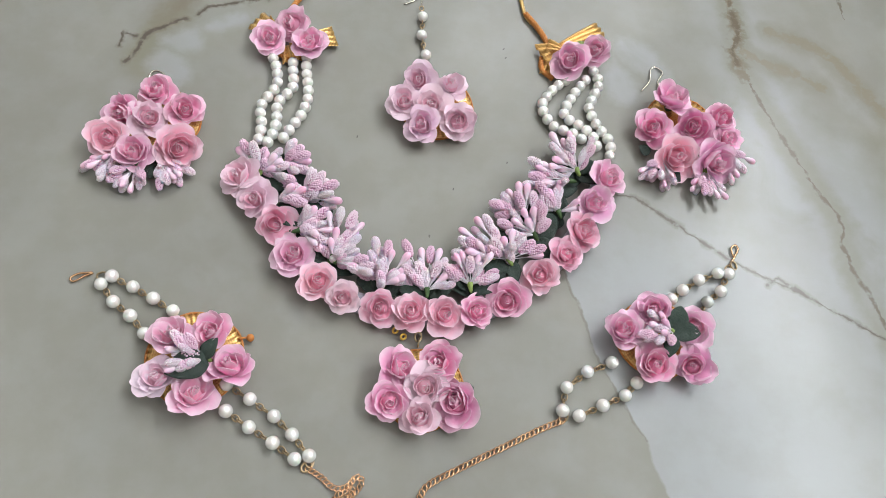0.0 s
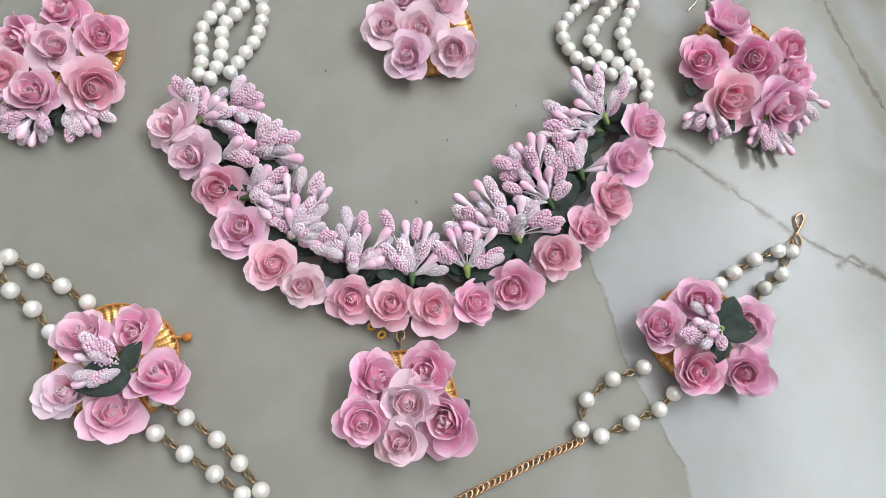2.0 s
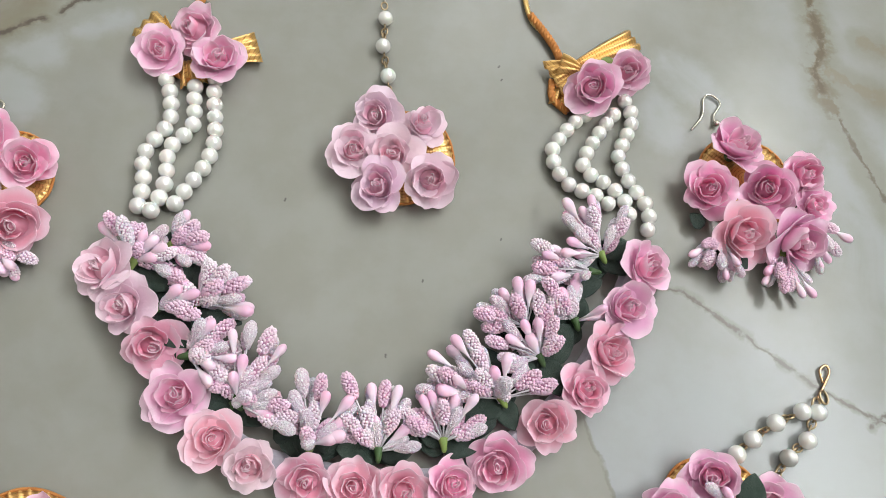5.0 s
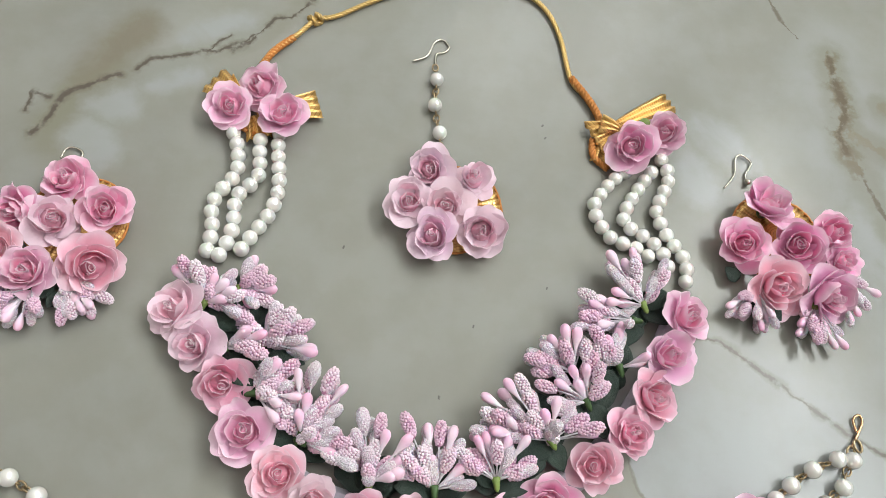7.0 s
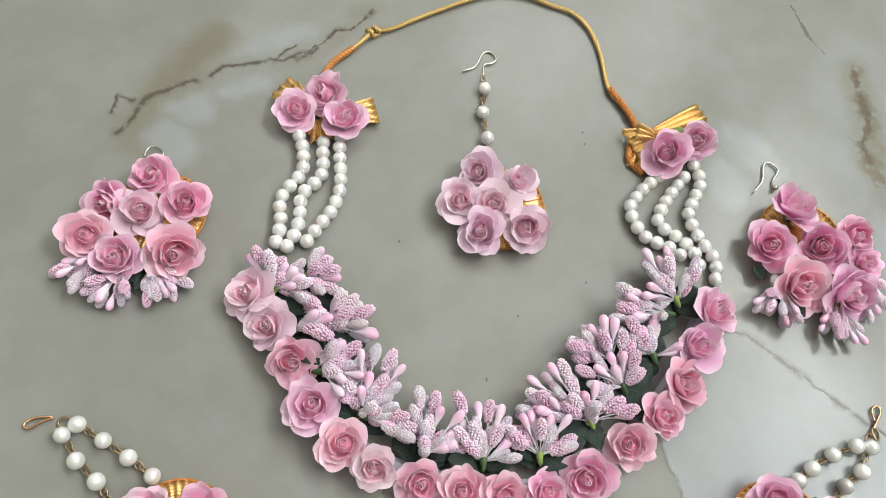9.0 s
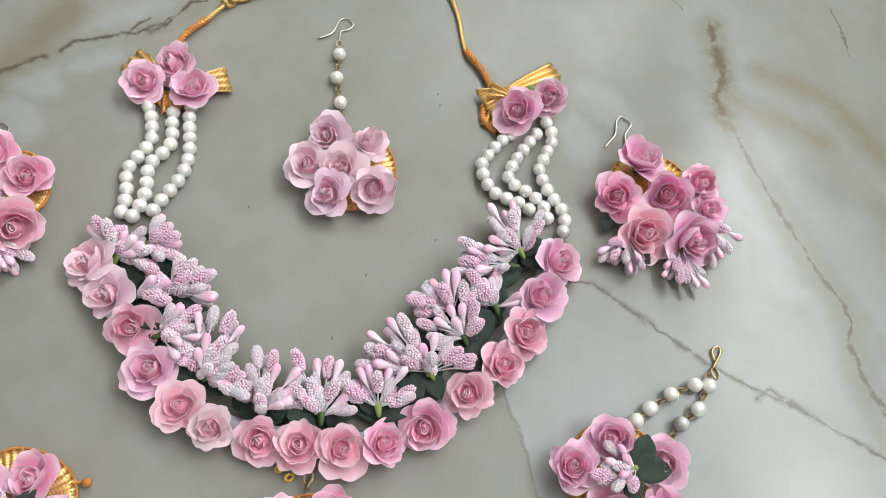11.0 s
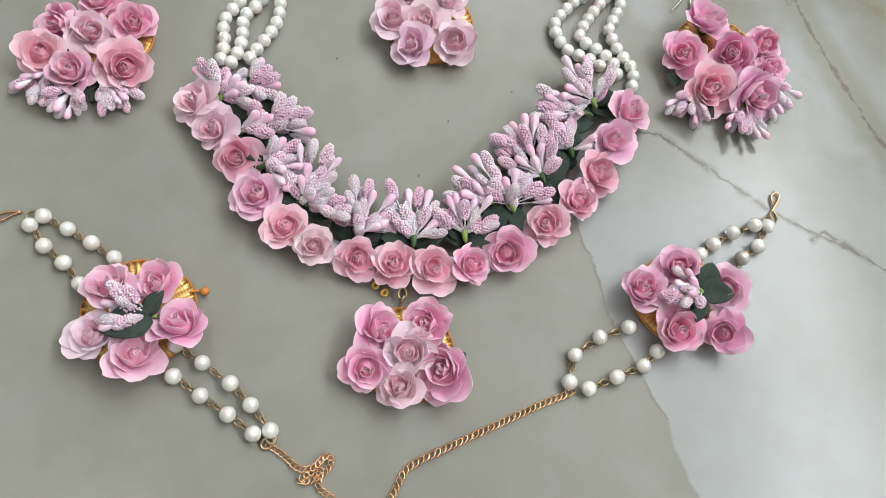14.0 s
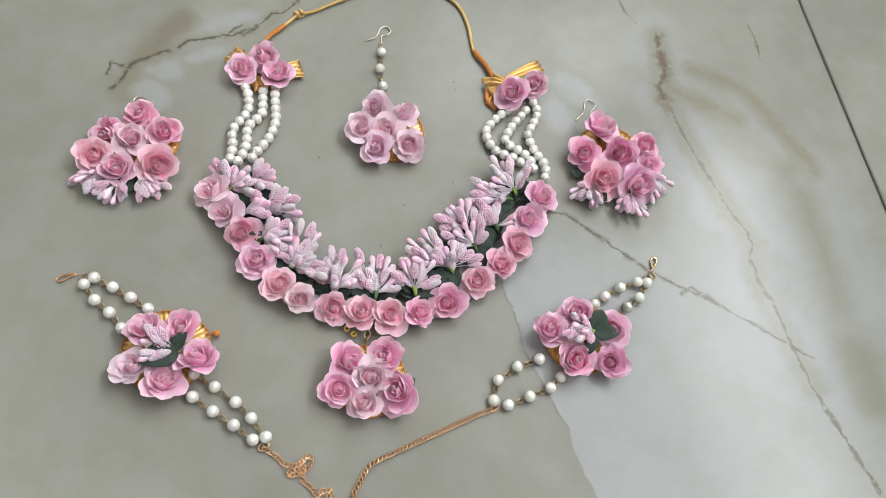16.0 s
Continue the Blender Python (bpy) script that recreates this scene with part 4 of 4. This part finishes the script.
BRR_LOW2 = [(106.0, 96.5), (101.1, 91.4), (92.1, 87.1), (82.7, 82.8)]
BRR_CHAIN = [(76.6, 81.0), (69.0, 77.8), (55.8, 71.1), (37.5, 61.7), (26.9, 55.7), (23.7, 50.3), (21.3, 45.0), (17.8, 38.1)]
LEAF_A = [(-46.7, 175.3, -31.6, 172.3), (-46.2, 176.1, -34.5, 167.3), (-31.6, 167.5, -28.6, 177.5), (-38.9, 163.0, -25.9, 158.4), (-38.8, 162.3, -28.1, 153.7), (-28.2, 164.6, -16.7, 160.6), (-14.7, 138.1, -23.6, 142.0), (-14.7, 138.1, -19.3, 146.7), (-4.0, 131.4, 1.6, 131.7), (5.5, 128.3, -2.6, 131.5), (7.6, 128.4, 14.5, 132.3)]
LEAF_B = [(23.7, 127.7, 13.4, 128.0), (23.7, 127.7, 33.4, 131.8), (40.8, 130.7, 33.9, 136.9), (40.8, 130.4, 49.6, 129.7), (56.3, 143.4, 48.8, 138.4), (56.3, 143.0, 60.1, 136.0), (52.5, 141.6, 47.4, 132.5), (56.3, 144.1, 52.3, 157.1), (67.2, 154.8, 57.0, 152.7), (68.0, 154.9, 72.5, 145.8), (67.2, 155.6, 76.2, 165.1), (62.5, 163.4, 64.2, 171.8), (77.8, 166.0, 78.1, 175.3), (77.9, 166.9, 71.3, 164.8), (86.5, 187.2, 95.1, 183.4), (86.9, 188.1, 94.0, 193.1)]
LEAF_C = [(-87.2, 177.9, -91.4, 172.2), (-87.5, 179.2, -91.6, 183.0), (-96.3, 175.8, -89.7, 179.0), (124.9, 195.3, 133.1, 188.8), (120.3, 200.8, 116.8, 204.9)]
LEAF_D = [(-54.6, 95.0, -67.5, 89.5), (-55.7, 95.6, -52.0, 102.5), (-54.6, 94.6, -62.6, 89.0), (119.5, 116.1, 130.0, 115.5), (120.0, 116.6, 123.9, 125.7), (118.8, 113.7, 117.2, 105.7)]
PENDANT_RING = (21.2, 110.4)
YELLOW_LOOPS = [(12.3, 112.7), (15.5, 110.3)]
PENDANT_LEAVES = [(42.2, 91.2), (41.0, 81.4)]
ORANGE_BEAD = (-42.0, 106.6)
EAR_L_TUFTS = [
    ((-106.1, 181.7), [("s", -115.0, 178.7), ("b", -118.0, 175.0), ("s", -114.2, 172.1), ("g", -109.8, 167.7), ("s", -108.6, 177.9), ("b", -106.2, 175.9)]),
    ((-96.5, 176.6), [("b", -104.0, 171.6), ("g", -103.5, 166.4), ("s", -100.9, 166.6), ("s", -97.2, 164.3), ("g", -93.8, 167.1), ("b", -91.6, 169.7)]),
    ((-87.6, 179.7), [("s", -85.8, 174.4), ("s", -82.7, 174.6), ("b", -79.1, 175.7), ("b", -73.4, 175.9), ("b", -86.1, 167.7), ("b", -82.7, 169.8), ("s", -79.6, 170.9), ("s", -76.8, 171.9)])]
EAR_R_TUFTS = [
    ((125.0, 196.8), [("s", 114.0, 190.6), ("b", 119.2, 194.5), ("b", 119.1, 188.7), ("g", 123.0, 187.1), ("s", 127.7, 186.9), ("s", 125.1, 183.0), ("g", 129.4, 183.9)]),
    ((144.3, 193.1), [("s", 138.1, 186.8), ("s", 136.9, 183.1), ("b", 141.0, 185.7), ("b", 141.5, 180.1), ("b", 145.6, 182.6), ("s", 148.6, 178.4), ("s", 153.2, 179.0), ("g", 152.8, 185.2)]),
    ((154.6, 206.1), [("b", 162.6, 202.8), ("b", 159.9, 196.7), ("s", 168.9, 199.5), ("b", 163.2, 194.6), ("s", 157.3, 187.8), ("s", 160.0, 190.9)])]
BR_L_TUFT = ((-55.9, 95.9), [("b", -67.2, 104.1), ("b", -61.3, 102.3), ("g", -62.7, 98.6), ("g", -66.6, 93.0), ("g", -62.5, 91.8), ("b", -64.5, 101.1), ("s", -68.6, 98.7)])
BR_R_TUFT = ((119.9, 116.1), [("g", 109.5, 124.6), ("s", 114.3, 123.3), ("s", 109.0, 118.8), ("b", 113.3, 117.4), ("b", 103.7, 113.9), ("b", 106.8, 111.9), ("s", 112.9, 113.6), ("g", 109.8, 109.1), ("b", 116.4, 109.7), ("s", 116.2, 119.9)])

# necklace
necklace = thing("necklace", 45, 200, "pink paper rose necklace with stamens, triple pearl strands, gold cord", "necklace", "bridal flower jewellery set")
for i, row in enumerate(NECK_A + NECK_B):
    rose(necklace, *row, (LILAC, LILAC, PEACH, BLUSH, PEACH, LILAC, PEACH, PEACH, PEACH, ROSE, ROSE, PEACH, PEACH, PEACH, BLUSH, BLUSH)[i])
for i, row in enumerate(PENDANT):
    rose(necklace, row[0], row[1] - (1.5 if i < 2 else 0), *row[2:], (ROSE, ROSE, LILAC, ROSE, LILAC, ROSE)[i], 3.2, 1.03, 1.1)
fan_disc(necklace, *PENDANT_DISC)
for row in TOP_L + TOP_R:
    rose(necklace, *row, BLUSH, 3.0, 1.06)


FEET = []


def neck_cluster(base, tips):
    FEET.append(base)
    cluster(necklace, base, tips, 7.0, 10.5)


neck_cluster((-46.6, 176.0), [("b", -53.1, 186.0), ("b", -49.1, 183.8), ("b", -45.8, 183.3), ("s", -44.7, 181.7), ("s", -42.0, 180.3), ("s", -39.6, 178.9), ("g", -40.3, 183.7), ("s", -37.1, 179.1)])
neck_cluster((-37.9, 181.3), [("s", -34.4, 188.4), ("b", -32.5, 185.2), ("b", -29.9, 182.9), ("s", -29.0, 181.3), ("b", -29.2, 178.0), ("g", -32.7, 177.0)])
neck_cluster((-43.7, 176.2), [("g", -37.2, 173.1), ("b", -34.2, 172.0), ("b", -32.1, 169.8)])
neck_cluster((-38.6, 162.7), [("g", -34.7, 165.7), ("s", -29.3, 166.1), ("s", -33.4, 166.6), ("b", -29.0, 161.5)])
neck_cluster((-28.1, 165.0), [("b", -24.9, 172.7), ("b", -21.9, 172.2), ("b", -17.9, 170.1), ("b", -23.2, 168.1), ("s", -14.9, 163.0), ("g", -18.9, 166.0), ("g", -25.7, 173.5)])
neck_cluster((-28.2, 150.4), [("g", -25.6, 157.1), ("s", -23.3, 158.0), ("b", -20.0, 158.2), ("b", -24.3, 152.7), ("g", -20.1, 152.9), ("s", -21.9, 148.1), ("s", -17.3, 150.1), ("s", -22.0, 144.7), ("b", -19.2, 146.3)])
neck_cluster((-14.0, 139.7), [("s", -16.0, 154.7), ("g", -12.0, 156.5), ("b", -7.5, 155.2), ("s", -4.3, 152.4), ("s", -13.1, 148.2), ("s", -14.6, 144.1), ("b", -9.5, 147.6), ("g", -5.8, 146.4), ("s", -11.7, 139.9), ("g", -8.3, 143.3)])
neck_cluster((-13.1, 138.0), [("g", -7.8, 139.0), ("g", -6.2, 140.8), ("b", -2.9, 138.6), ("b", -4.6, 134.9), ("g", -0.6, 133.0), ("b", -0.1, 135.9)])
neck_cluster((6.2, 128.9), [("g", 2.9, 144.7), ("b", 7.6, 143.8), ("g", 1.9, 139.5), ("g", 5.2, 134.7), ("s", 9.0, 139.9), ("s", 14.3, 139.3), ("b", 9.5, 133.5), ("s", 12.1, 131.2), ("b", 5.5, 131.2), ("s", 12.5, 134.4)])
neck_cluster((23.7, 128.0), [("b", 15.3, 144.6), ("s", 21.2, 143.2), ("b", 24.5, 143.4), ("s", 27.5, 142.4), ("g", 29.5, 139.6), ("b", 16.5, 134.9), ("b", 20.6, 136.2), ("s", 22.9, 134.6), ("b", 26.7, 135.8), ("s", 29.4, 133.5), ("g", 31.0, 129.6), ("b", 19.5, 131.9)])
neck_cluster((40.6, 131.3), [("b", 32.0, 137.5), ("s", 35.3, 140.6), ("s", 37.3, 141.7), ("b", 40.0, 138.7), ("s", 43.1, 141.5), ("s", 47.0, 141.2), ("g", 48.8, 135.0), ("b", 33.6, 135.4)])
neck_cluster((47.8, 144.2), [("b", 38.9, 149.0), ("g", 36.1, 145.1), ("b", 41.6, 148.4), ("s", 44.2, 147.0), ("s", 41.3, 144.6)])
neck_cluster((56.1, 143.4), [("s", 38.3, 153.8), ("s", 43.7, 157.2), ("b", 47.4, 158.4), ("b", 49.8, 154.5), ("g", 46.4, 150.2), ("b", 50.9, 148.2), ("s", 53.9, 149.1), ("b", 47.5, 146.5), ("g", 56.2, 146.2), ("s", 56.9, 152.8), ("g", 60.7, 150.3), ("b", 63.0, 148.9), ("b", 66.8, 147.2)])
neck_cluster((67.0, 155.4), [("g", 57.7, 155.0), ("s", 59.5, 159.5), ("s", 62.6, 162.9), ("s", 65.8, 163.1), ("b", 68.3, 166.5), ("b", 66.3, 170.4), ("b", 69.4, 163.3), ("b", 69.3, 159.3), ("g", 58.4, 164.2), ("b", 54.6, 159.2)])
neck_cluster((63.1, 164.0), [("b", 50.7, 166.1), ("b", 54.2, 167.1), ("g", 55.3, 169.6), ("s", 56.9, 172.2), ("s", 60.5, 174.9), ("s", 63.5, 174.0), ("b", 60.0, 169.1)])
neck_cluster((77.5, 166.5), [("s", 73.9, 173.4), ("s", 77.7, 177.9), ("s", 82.7, 169.1), ("b", 69.6, 174.8), ("b", 71.9, 170.8)])
neck_cluster((83.0, 182.1), [("g", 72.9, 179.2), ("g", 79.7, 179.7), ("g", 64.8, 177.8), ("s", 69.8, 184.9), ("b", 67.4, 187.3), ("b", 68.1, 181.4), ("s", 72.3, 186.8)])
neck_cluster((86.2, 187.6), [("s", 76.3, 201.4), ("g", 76.6, 196.9), ("s", 83.8, 204.2), ("b", 83.4, 198.3), ("g", 79.8, 191.8), ("s", 81.3, 200.0), ("g", 91.9, 200.0), ("g", 88.2, 193.4), ("b", 91.1, 195.4), ("s", 77.2, 189.3), ("s", 75.2, 186.2)])
for row in LEAF_A + LEAF_B:
    leaf(necklace, *row, 4.2)
mid_x, mid_y = (NECK_A[0][0] + NECK_B[-1][0]) / 2, (NECK_A[0][1] + NECK_B[-1][1]) / 2
for x, y in FEET:                                  # more leaves under each tuft, spreading inwards
    a = math.atan2(mid_y - y, mid_x - x)
    for k in (-1.0, -0.1, 0.9):
        b = a + k + random.uniform(-0.25, 0.25)
        leaf(necklace, x - 2 * math.cos(b), y - 2 * math.sin(b), x + 8.5 * math.cos(b), y + 8.5 * math.sin(b), 2.4)


def crescent():
    """The stiff curved band that carries the roses."""
    mid = spline([(r[0], r[1]) for r in NECK_A[::2] + NECK_B[1::2]], 3.0)
    origin = necklace.matrix_world.translation / MM
    verts, faces = [], []
    for i, p in enumerate(mid):
        d = (mid[min(i + 1, len(mid) - 1)] - mid[max(i - 1, 0)]).normalized()
        n = Vector((-d.y, d.x, 0))
        for off, z in ((-3.5, 0.2), (-3.5, 2.2), (-2.5, 3.2), (3.0, 3.2), (4.5, 2.0), (4.5, 0.2)):
            v = p + n * off - origin
            verts.append((v.x, v.y, z))
    for i in range(len(mid) - 1):
        for k in range(6):
            faces.append((i * 6 + k, (i + 1) * 6 + k, (i + 1) * 6 + (k + 1) % 6, i * 6 + (k + 1) % 6))
    faces += [tuple(range(6)), tuple(len(verts) - 6 + k for k in range(6))[::-1]]
    part("band", mesh_of("band", verts, faces, FELT, False), necklace, None, "grey-lilac stiff fabric band")


crescent()
for s in (STRAND_L1, STRAND_L2, STRAND_L3, STRAND_R1, STRAND_R2, STRAND_R3):
    strand(necklace, s)
# gold cord, its knots and the gathered ribbons at the ends of the pearl strands
rope(necklace, CORD_L, 2.2)
rope(necklace, CORD_L2 + [(CORD_L2[-1][0] + 18, CORD_L2[-1][1] + 11), (CORD_R[0][0] - 14, CORD_R[0][1] + 4), CORD_R[0]], 1.4)
rope(necklace, CORD_R, 1.4)
rope(necklace, CORD_R[-3:] + [(TOP_R[0][0] - 9, TOP_R[0][1] + 9)], 2.0, 1.35, "cord_binding", ORANGE)
rope(necklace, [CORD_L[0], CORD_L[1], (CORD_L[2][0] - 1, CORD_L[2][1] - 1)], 1.9, 1.25, "cord_binding", ORANGE)
kx, ky = CORD_L[-1]
knot = [(kx + 2.0 * math.cos(a) + 0.7 * math.cos(3 * a), ky + 1.7 * math.sin(a) - 0.5 * math.sin(3 * a), 2.2 + 1.2 * math.sin(2 * a)) for a in [k * 0.42 for k in range(16)]]
rope(necklace, knot, 2.2, 0.95, "cord_knot")
lx, ly = TOP_L[0][0], TOP_L[0][1]
ribbon(necklace, lx + 2, ly + 5, lx - 8.5, ly + 11, 3, 12, 3.0, 4.0)
ribbon(necklace, lx + 8, ly - 1, lx + 28, ly + 6.5, 3, 12, 2.6, 1.8, 4)
ribbon(necklace, lx + 7, ly - 1, lx + 10, ly - 9.5, 4, 9, 2.5, 1.6)
ribbon(necklace, lx + 3, ly + 3, lx - 4, ly + 12, 2, 5, 3.5, 4.2, 2)
rx, ry = TOP_R[0][0], TOP_R[0][1]
ribbon(necklace, rx - 4, ry + 8, rx - 13, ry + 3, 4, 15, 4.0, 3.0, 4)
ribbon(necklace, rx - 5, ry + 9, rx + 15, ry + 21, 3, 9, 4.5, 5.5, 3)
ribbon(necklace, rx - 6, ry + 8, rx - 9, ry - 6, 4, 11, 2.0, 1.4, 3)
ribbon(necklace, rx - 4, ry + 7, rx - 11, ry + 9, 3, 9, 5.0, 5.0, 3)
part("floral_tape", mesh_of("floral_tape", *ball(2.4, 10, 7, 0.7), CALYX_PALE), necklace, put_on(necklace, at(rx + 5, ry + 10, 5.5)), "pale green floral tape")
rope(necklace, [(lx + 2, ly - 5), (lx + 9, ly - 8), (lx + 16, ly - 5)], 1.6, 0.9, "orange_binding", ORANGE)
rope(necklace, [(rx - 13, ry + 4), (rx - 13, ry - 3), (rx - 8, ry - 8)], 1.4, 1.2, "orange_binding", ORANGE)

# pendant ring and the small gold loops beside it
px, py = PENDANT_RING
for k, (dx, dy) in enumerate(((0.0, 0.0), (0.3, -2.2))):
    part("jump_ring", EYE_LOOP, necklace, put_on(necklace, at(px + dx, py + dy, 2.6, 20 + 70 * k, 0, 80) @ Matrix.Scale(1.25, 4)))
for x, y in YELLOW_LOOPS:
    part("gold_loop", mesh_of("gold_loop", *tube(ring_points(1.1, 1.0), 0.45, 7, True), YELLOW), necklace, put_on(necklace, at(x, y, 2.0, 35, 10, 30)), "small yellow-gold loop")
for x, y in PENDANT_LEAVES:
    leaf(necklace, PENDANT[5][0] - 1, PENDANT[5][1], x, y, 2.5)

# forehead ornament
tikka = thing("hair_ornament", TIKKA_DISC[0], TIKKA_DISC[1], "pale pink rose forehead ornament, gold fan, pearls and wire hook", "ornament", "bridal flower jewellery set")
fan_disc(tikka, *TIKKA_DISC)
for row in TIKKA:
    rose(tikka, *row, LILAC, 3.2, 1.07, 1.1)
beaded_wire(tikka, TIKKA_PEARLS + [(TIKKA_PEARLS[-1][0] + 1.0, TIKKA_PEARLS[-1][1] - 11.0)], 2.7)
wire("hook", tikka, TIKKA_HOOK, 0.36, STEEL, 0.6, "bent silver wire hook")
part("wire_loop", EYE_LOOP, tikka, put_on(tikka, at(TIKKA_HOOK[-1][0], TIKKA_HOOK[-1][1] - 1.5, 1.2, 20, 0, 80)))

# earrings
for rows, disc, clusters, hook, tint, zs in ((EAR_L, EAR_L_DISC, EAR_L_TUFTS, EAR_L_HOOK, (ROSE, ROSE, LILAC, ROSE, PEACH, BLUSH, PEACH), 0), (EAR_R, EAR_R_DISC, EAR_R_TUFTS, EAR_R_HOOK, (BLUSH, ROSE, ROSE, ROSE, PEACH, BLUSH, ROSE), 1)):
    ear = thing("earring", disc[0], disc[1], "pink paper rose earring with beaded stamens on gold fan", "earring", "bridal flower jewellery set")
    fan_disc(ear, disc[0] + (2.5, -0.5)[zs], disc[1] + 1.0, disc[2] * (0.92, 0.84)[zs])
    for row, t in zip(rows, tint):
        rose(ear, *row, t, 3.2, (1.08, 1.03)[zs], 1.12)
    for base, tips in clusters:
        cluster(ear, base, [(k, base[0] + 0.78 * (x - base[0]), base[1] + 0.78 * (y - base[1])) for k, x, y in tips], 5.0, 6.5, 0.86, 0.7)
    wire("hook", ear, hook, 0.36, STEEL, 0.9, "bent silver ear wire")
    bead(ear, hook[-1][0], hook[-1][1], 1.6, 1.15, STEEL, "hook_bead")
    for row in LEAF_C:
        if (row[0] > 0) == (disc[0] > 0):
            leaf(ear, *row, 3.0)

# bracelets
bracelet_a = thing("bracelet", BR_L_DISC[0], BR_L_DISC[1], "pink paper rose bracelet with pearl links and tangled gold chain", "bracelet", "bridal flower jewellery set")
fan_disc(bracelet_a, BR_L_DISC[0] + 0.8, BR_L_DISC[1] + 0.5, BR_L_DISC[2] * 0.94, 46)
for row, t in zip(BR_L, (BLUSH, ROSE, LILAC, BLUSH, ROSE)):
    rose(bracelet_a, *row, t, 3.2, 1.08, 1.15)
cluster(bracelet_a, BR_L_TUFT[0], [(k, x + 0.15 * (BR_L_TUFT[0][0] - x), y + 0.15 * (BR_L_TUFT[0][1] - y)) for k, x, y in BR_L_TUFT[1]], 8.5, 13.0, 0.98, 0.6)
beaded_wire(bracelet_a, BRL_OUT)
beaded_wire(bracelet_a, BRL_IN)
beaded_wire(bracelet_a, [(BRL_LOW1[0][0] - 9, BRL_LOW1[0][1] + 5)] + BRL_LOW1)
beaded_wire(bracelet_a, [(BRL_LOW2[0][0] - 9, BRL_LOW2[0][1] + 5)] + BRL_LOW2)
wire("clasp", bracelet_a, BRL_CLASP, 0.42, CHAIN, 0.8, "bent gold wire clasp")
for x, y, turn in ((BRL_CHAIN[0][0] - 0.8, BRL_CHAIN[0][1] + 0.6, 40), (BRL_CHAIN[0][0], BRL_CHAIN[0][1] + 2.4, 100), ((BRL_OUT[0][0] + BRL_IN[0][0]) / 2 - 2.5, BRL_OUT[0][1] + 0.5, 10)):
    part("wire_loop", EYE_LOOP, bracelet_a, put_on(bracelet_a, at(x, y, 1.0, 12, 0, turn) @ Matrix.Scale(1.35, 4)))
chain(bracelet_a, BRL_CHAIN, LINK_SMALL, 1.6, lambda u: 1.5 * max(0.0, math.sin(u * 9.0)) if 0.15 < u < 0.95 else 0.0)
ox, oy = ORANGE_BEAD
bead(bracelet_a, ox, oy, 2.2, 1.5, ORANGE, "orange_bead")
wire("bead_wire", bracelet_a, [(ox - 4.5, oy - 0.5), (ox - 2, oy), (ox, oy)], 0.4, ORANGE, 2.0)

bracelet_b = thing("bracelet", BR_R_DISC[0], BR_R_DISC[1], "pink paper rose bracelet with pearl loop and straight gold chain", "bracelet", "bridal flower jewellery set")
fan_disc(bracelet_b, *BR_R_DISC, 44)
for row, t in zip(BR_R, (BLUSH, BLUSH, ROSE, ROSE, BLUSH)):
    rose(bracelet_b, *row, t, 3.2, 0.94, 1.15)
cluster(bracelet_b, BR_R_TUFT[0], [(k, 118.0 + 0.68 * (x - 118.0), 115.5 + 0.72 * (y - 115.5)) for k, x, y in BR_R_TUFT[1]], 9.0, 13.0, 0.88, 0.3)
beaded_wire(bracelet_b, BRR_UP1)
beaded_wire(bracelet_b, BRR_UP2)
beaded_wire(bracelet_b, [(BRR_UP2[-1][0] - 5, BRR_UP2[-1][1] - 7), BRR_UP2[-1]])
beaded_wire(bracelet_b, BRR_LOW1)
beaded_wire(bracelet_b, BRR_LOW2)
wire("clasp", bracelet_b, BRR_CLASP, 0.42, CHAIN, 0.9, "bent gold wire clasp")
for x, y, turn in ((BRR_CHAIN[0][0] + 0.5, BRR_CHAIN[0][1] + 1.2, 40), (BRR_CLASP[0][0] - 0.5, BRR_CLASP[0][1] - 1.5, 70), (BRR_CLASP[-1][0] - 0.5, BRR_CLASP[-1][1] - 4.0, 100)):
    part("wire_loop", EYE_LOOP, bracelet_b, put_on(bracelet_b, at(x, y, 1.0, 15, 0, turn) @ Matrix.Scale(1.3, 4)))
chain(bracelet_b, BRR_CHAIN + [(BRR_CHAIN[-1][0] - 8, BRR_CHAIN[-1][1] - 16), (BRR_CHAIN[-1][0] - 13, BRR_CHAIN[-1][1] - 31)], LINK, 1.85)
for row in LEAF_D:
    leaf(bracelet_a if row[0] < 50 else bracelet_b, *row, 9.6 if row[0] < 50 else 9.5)
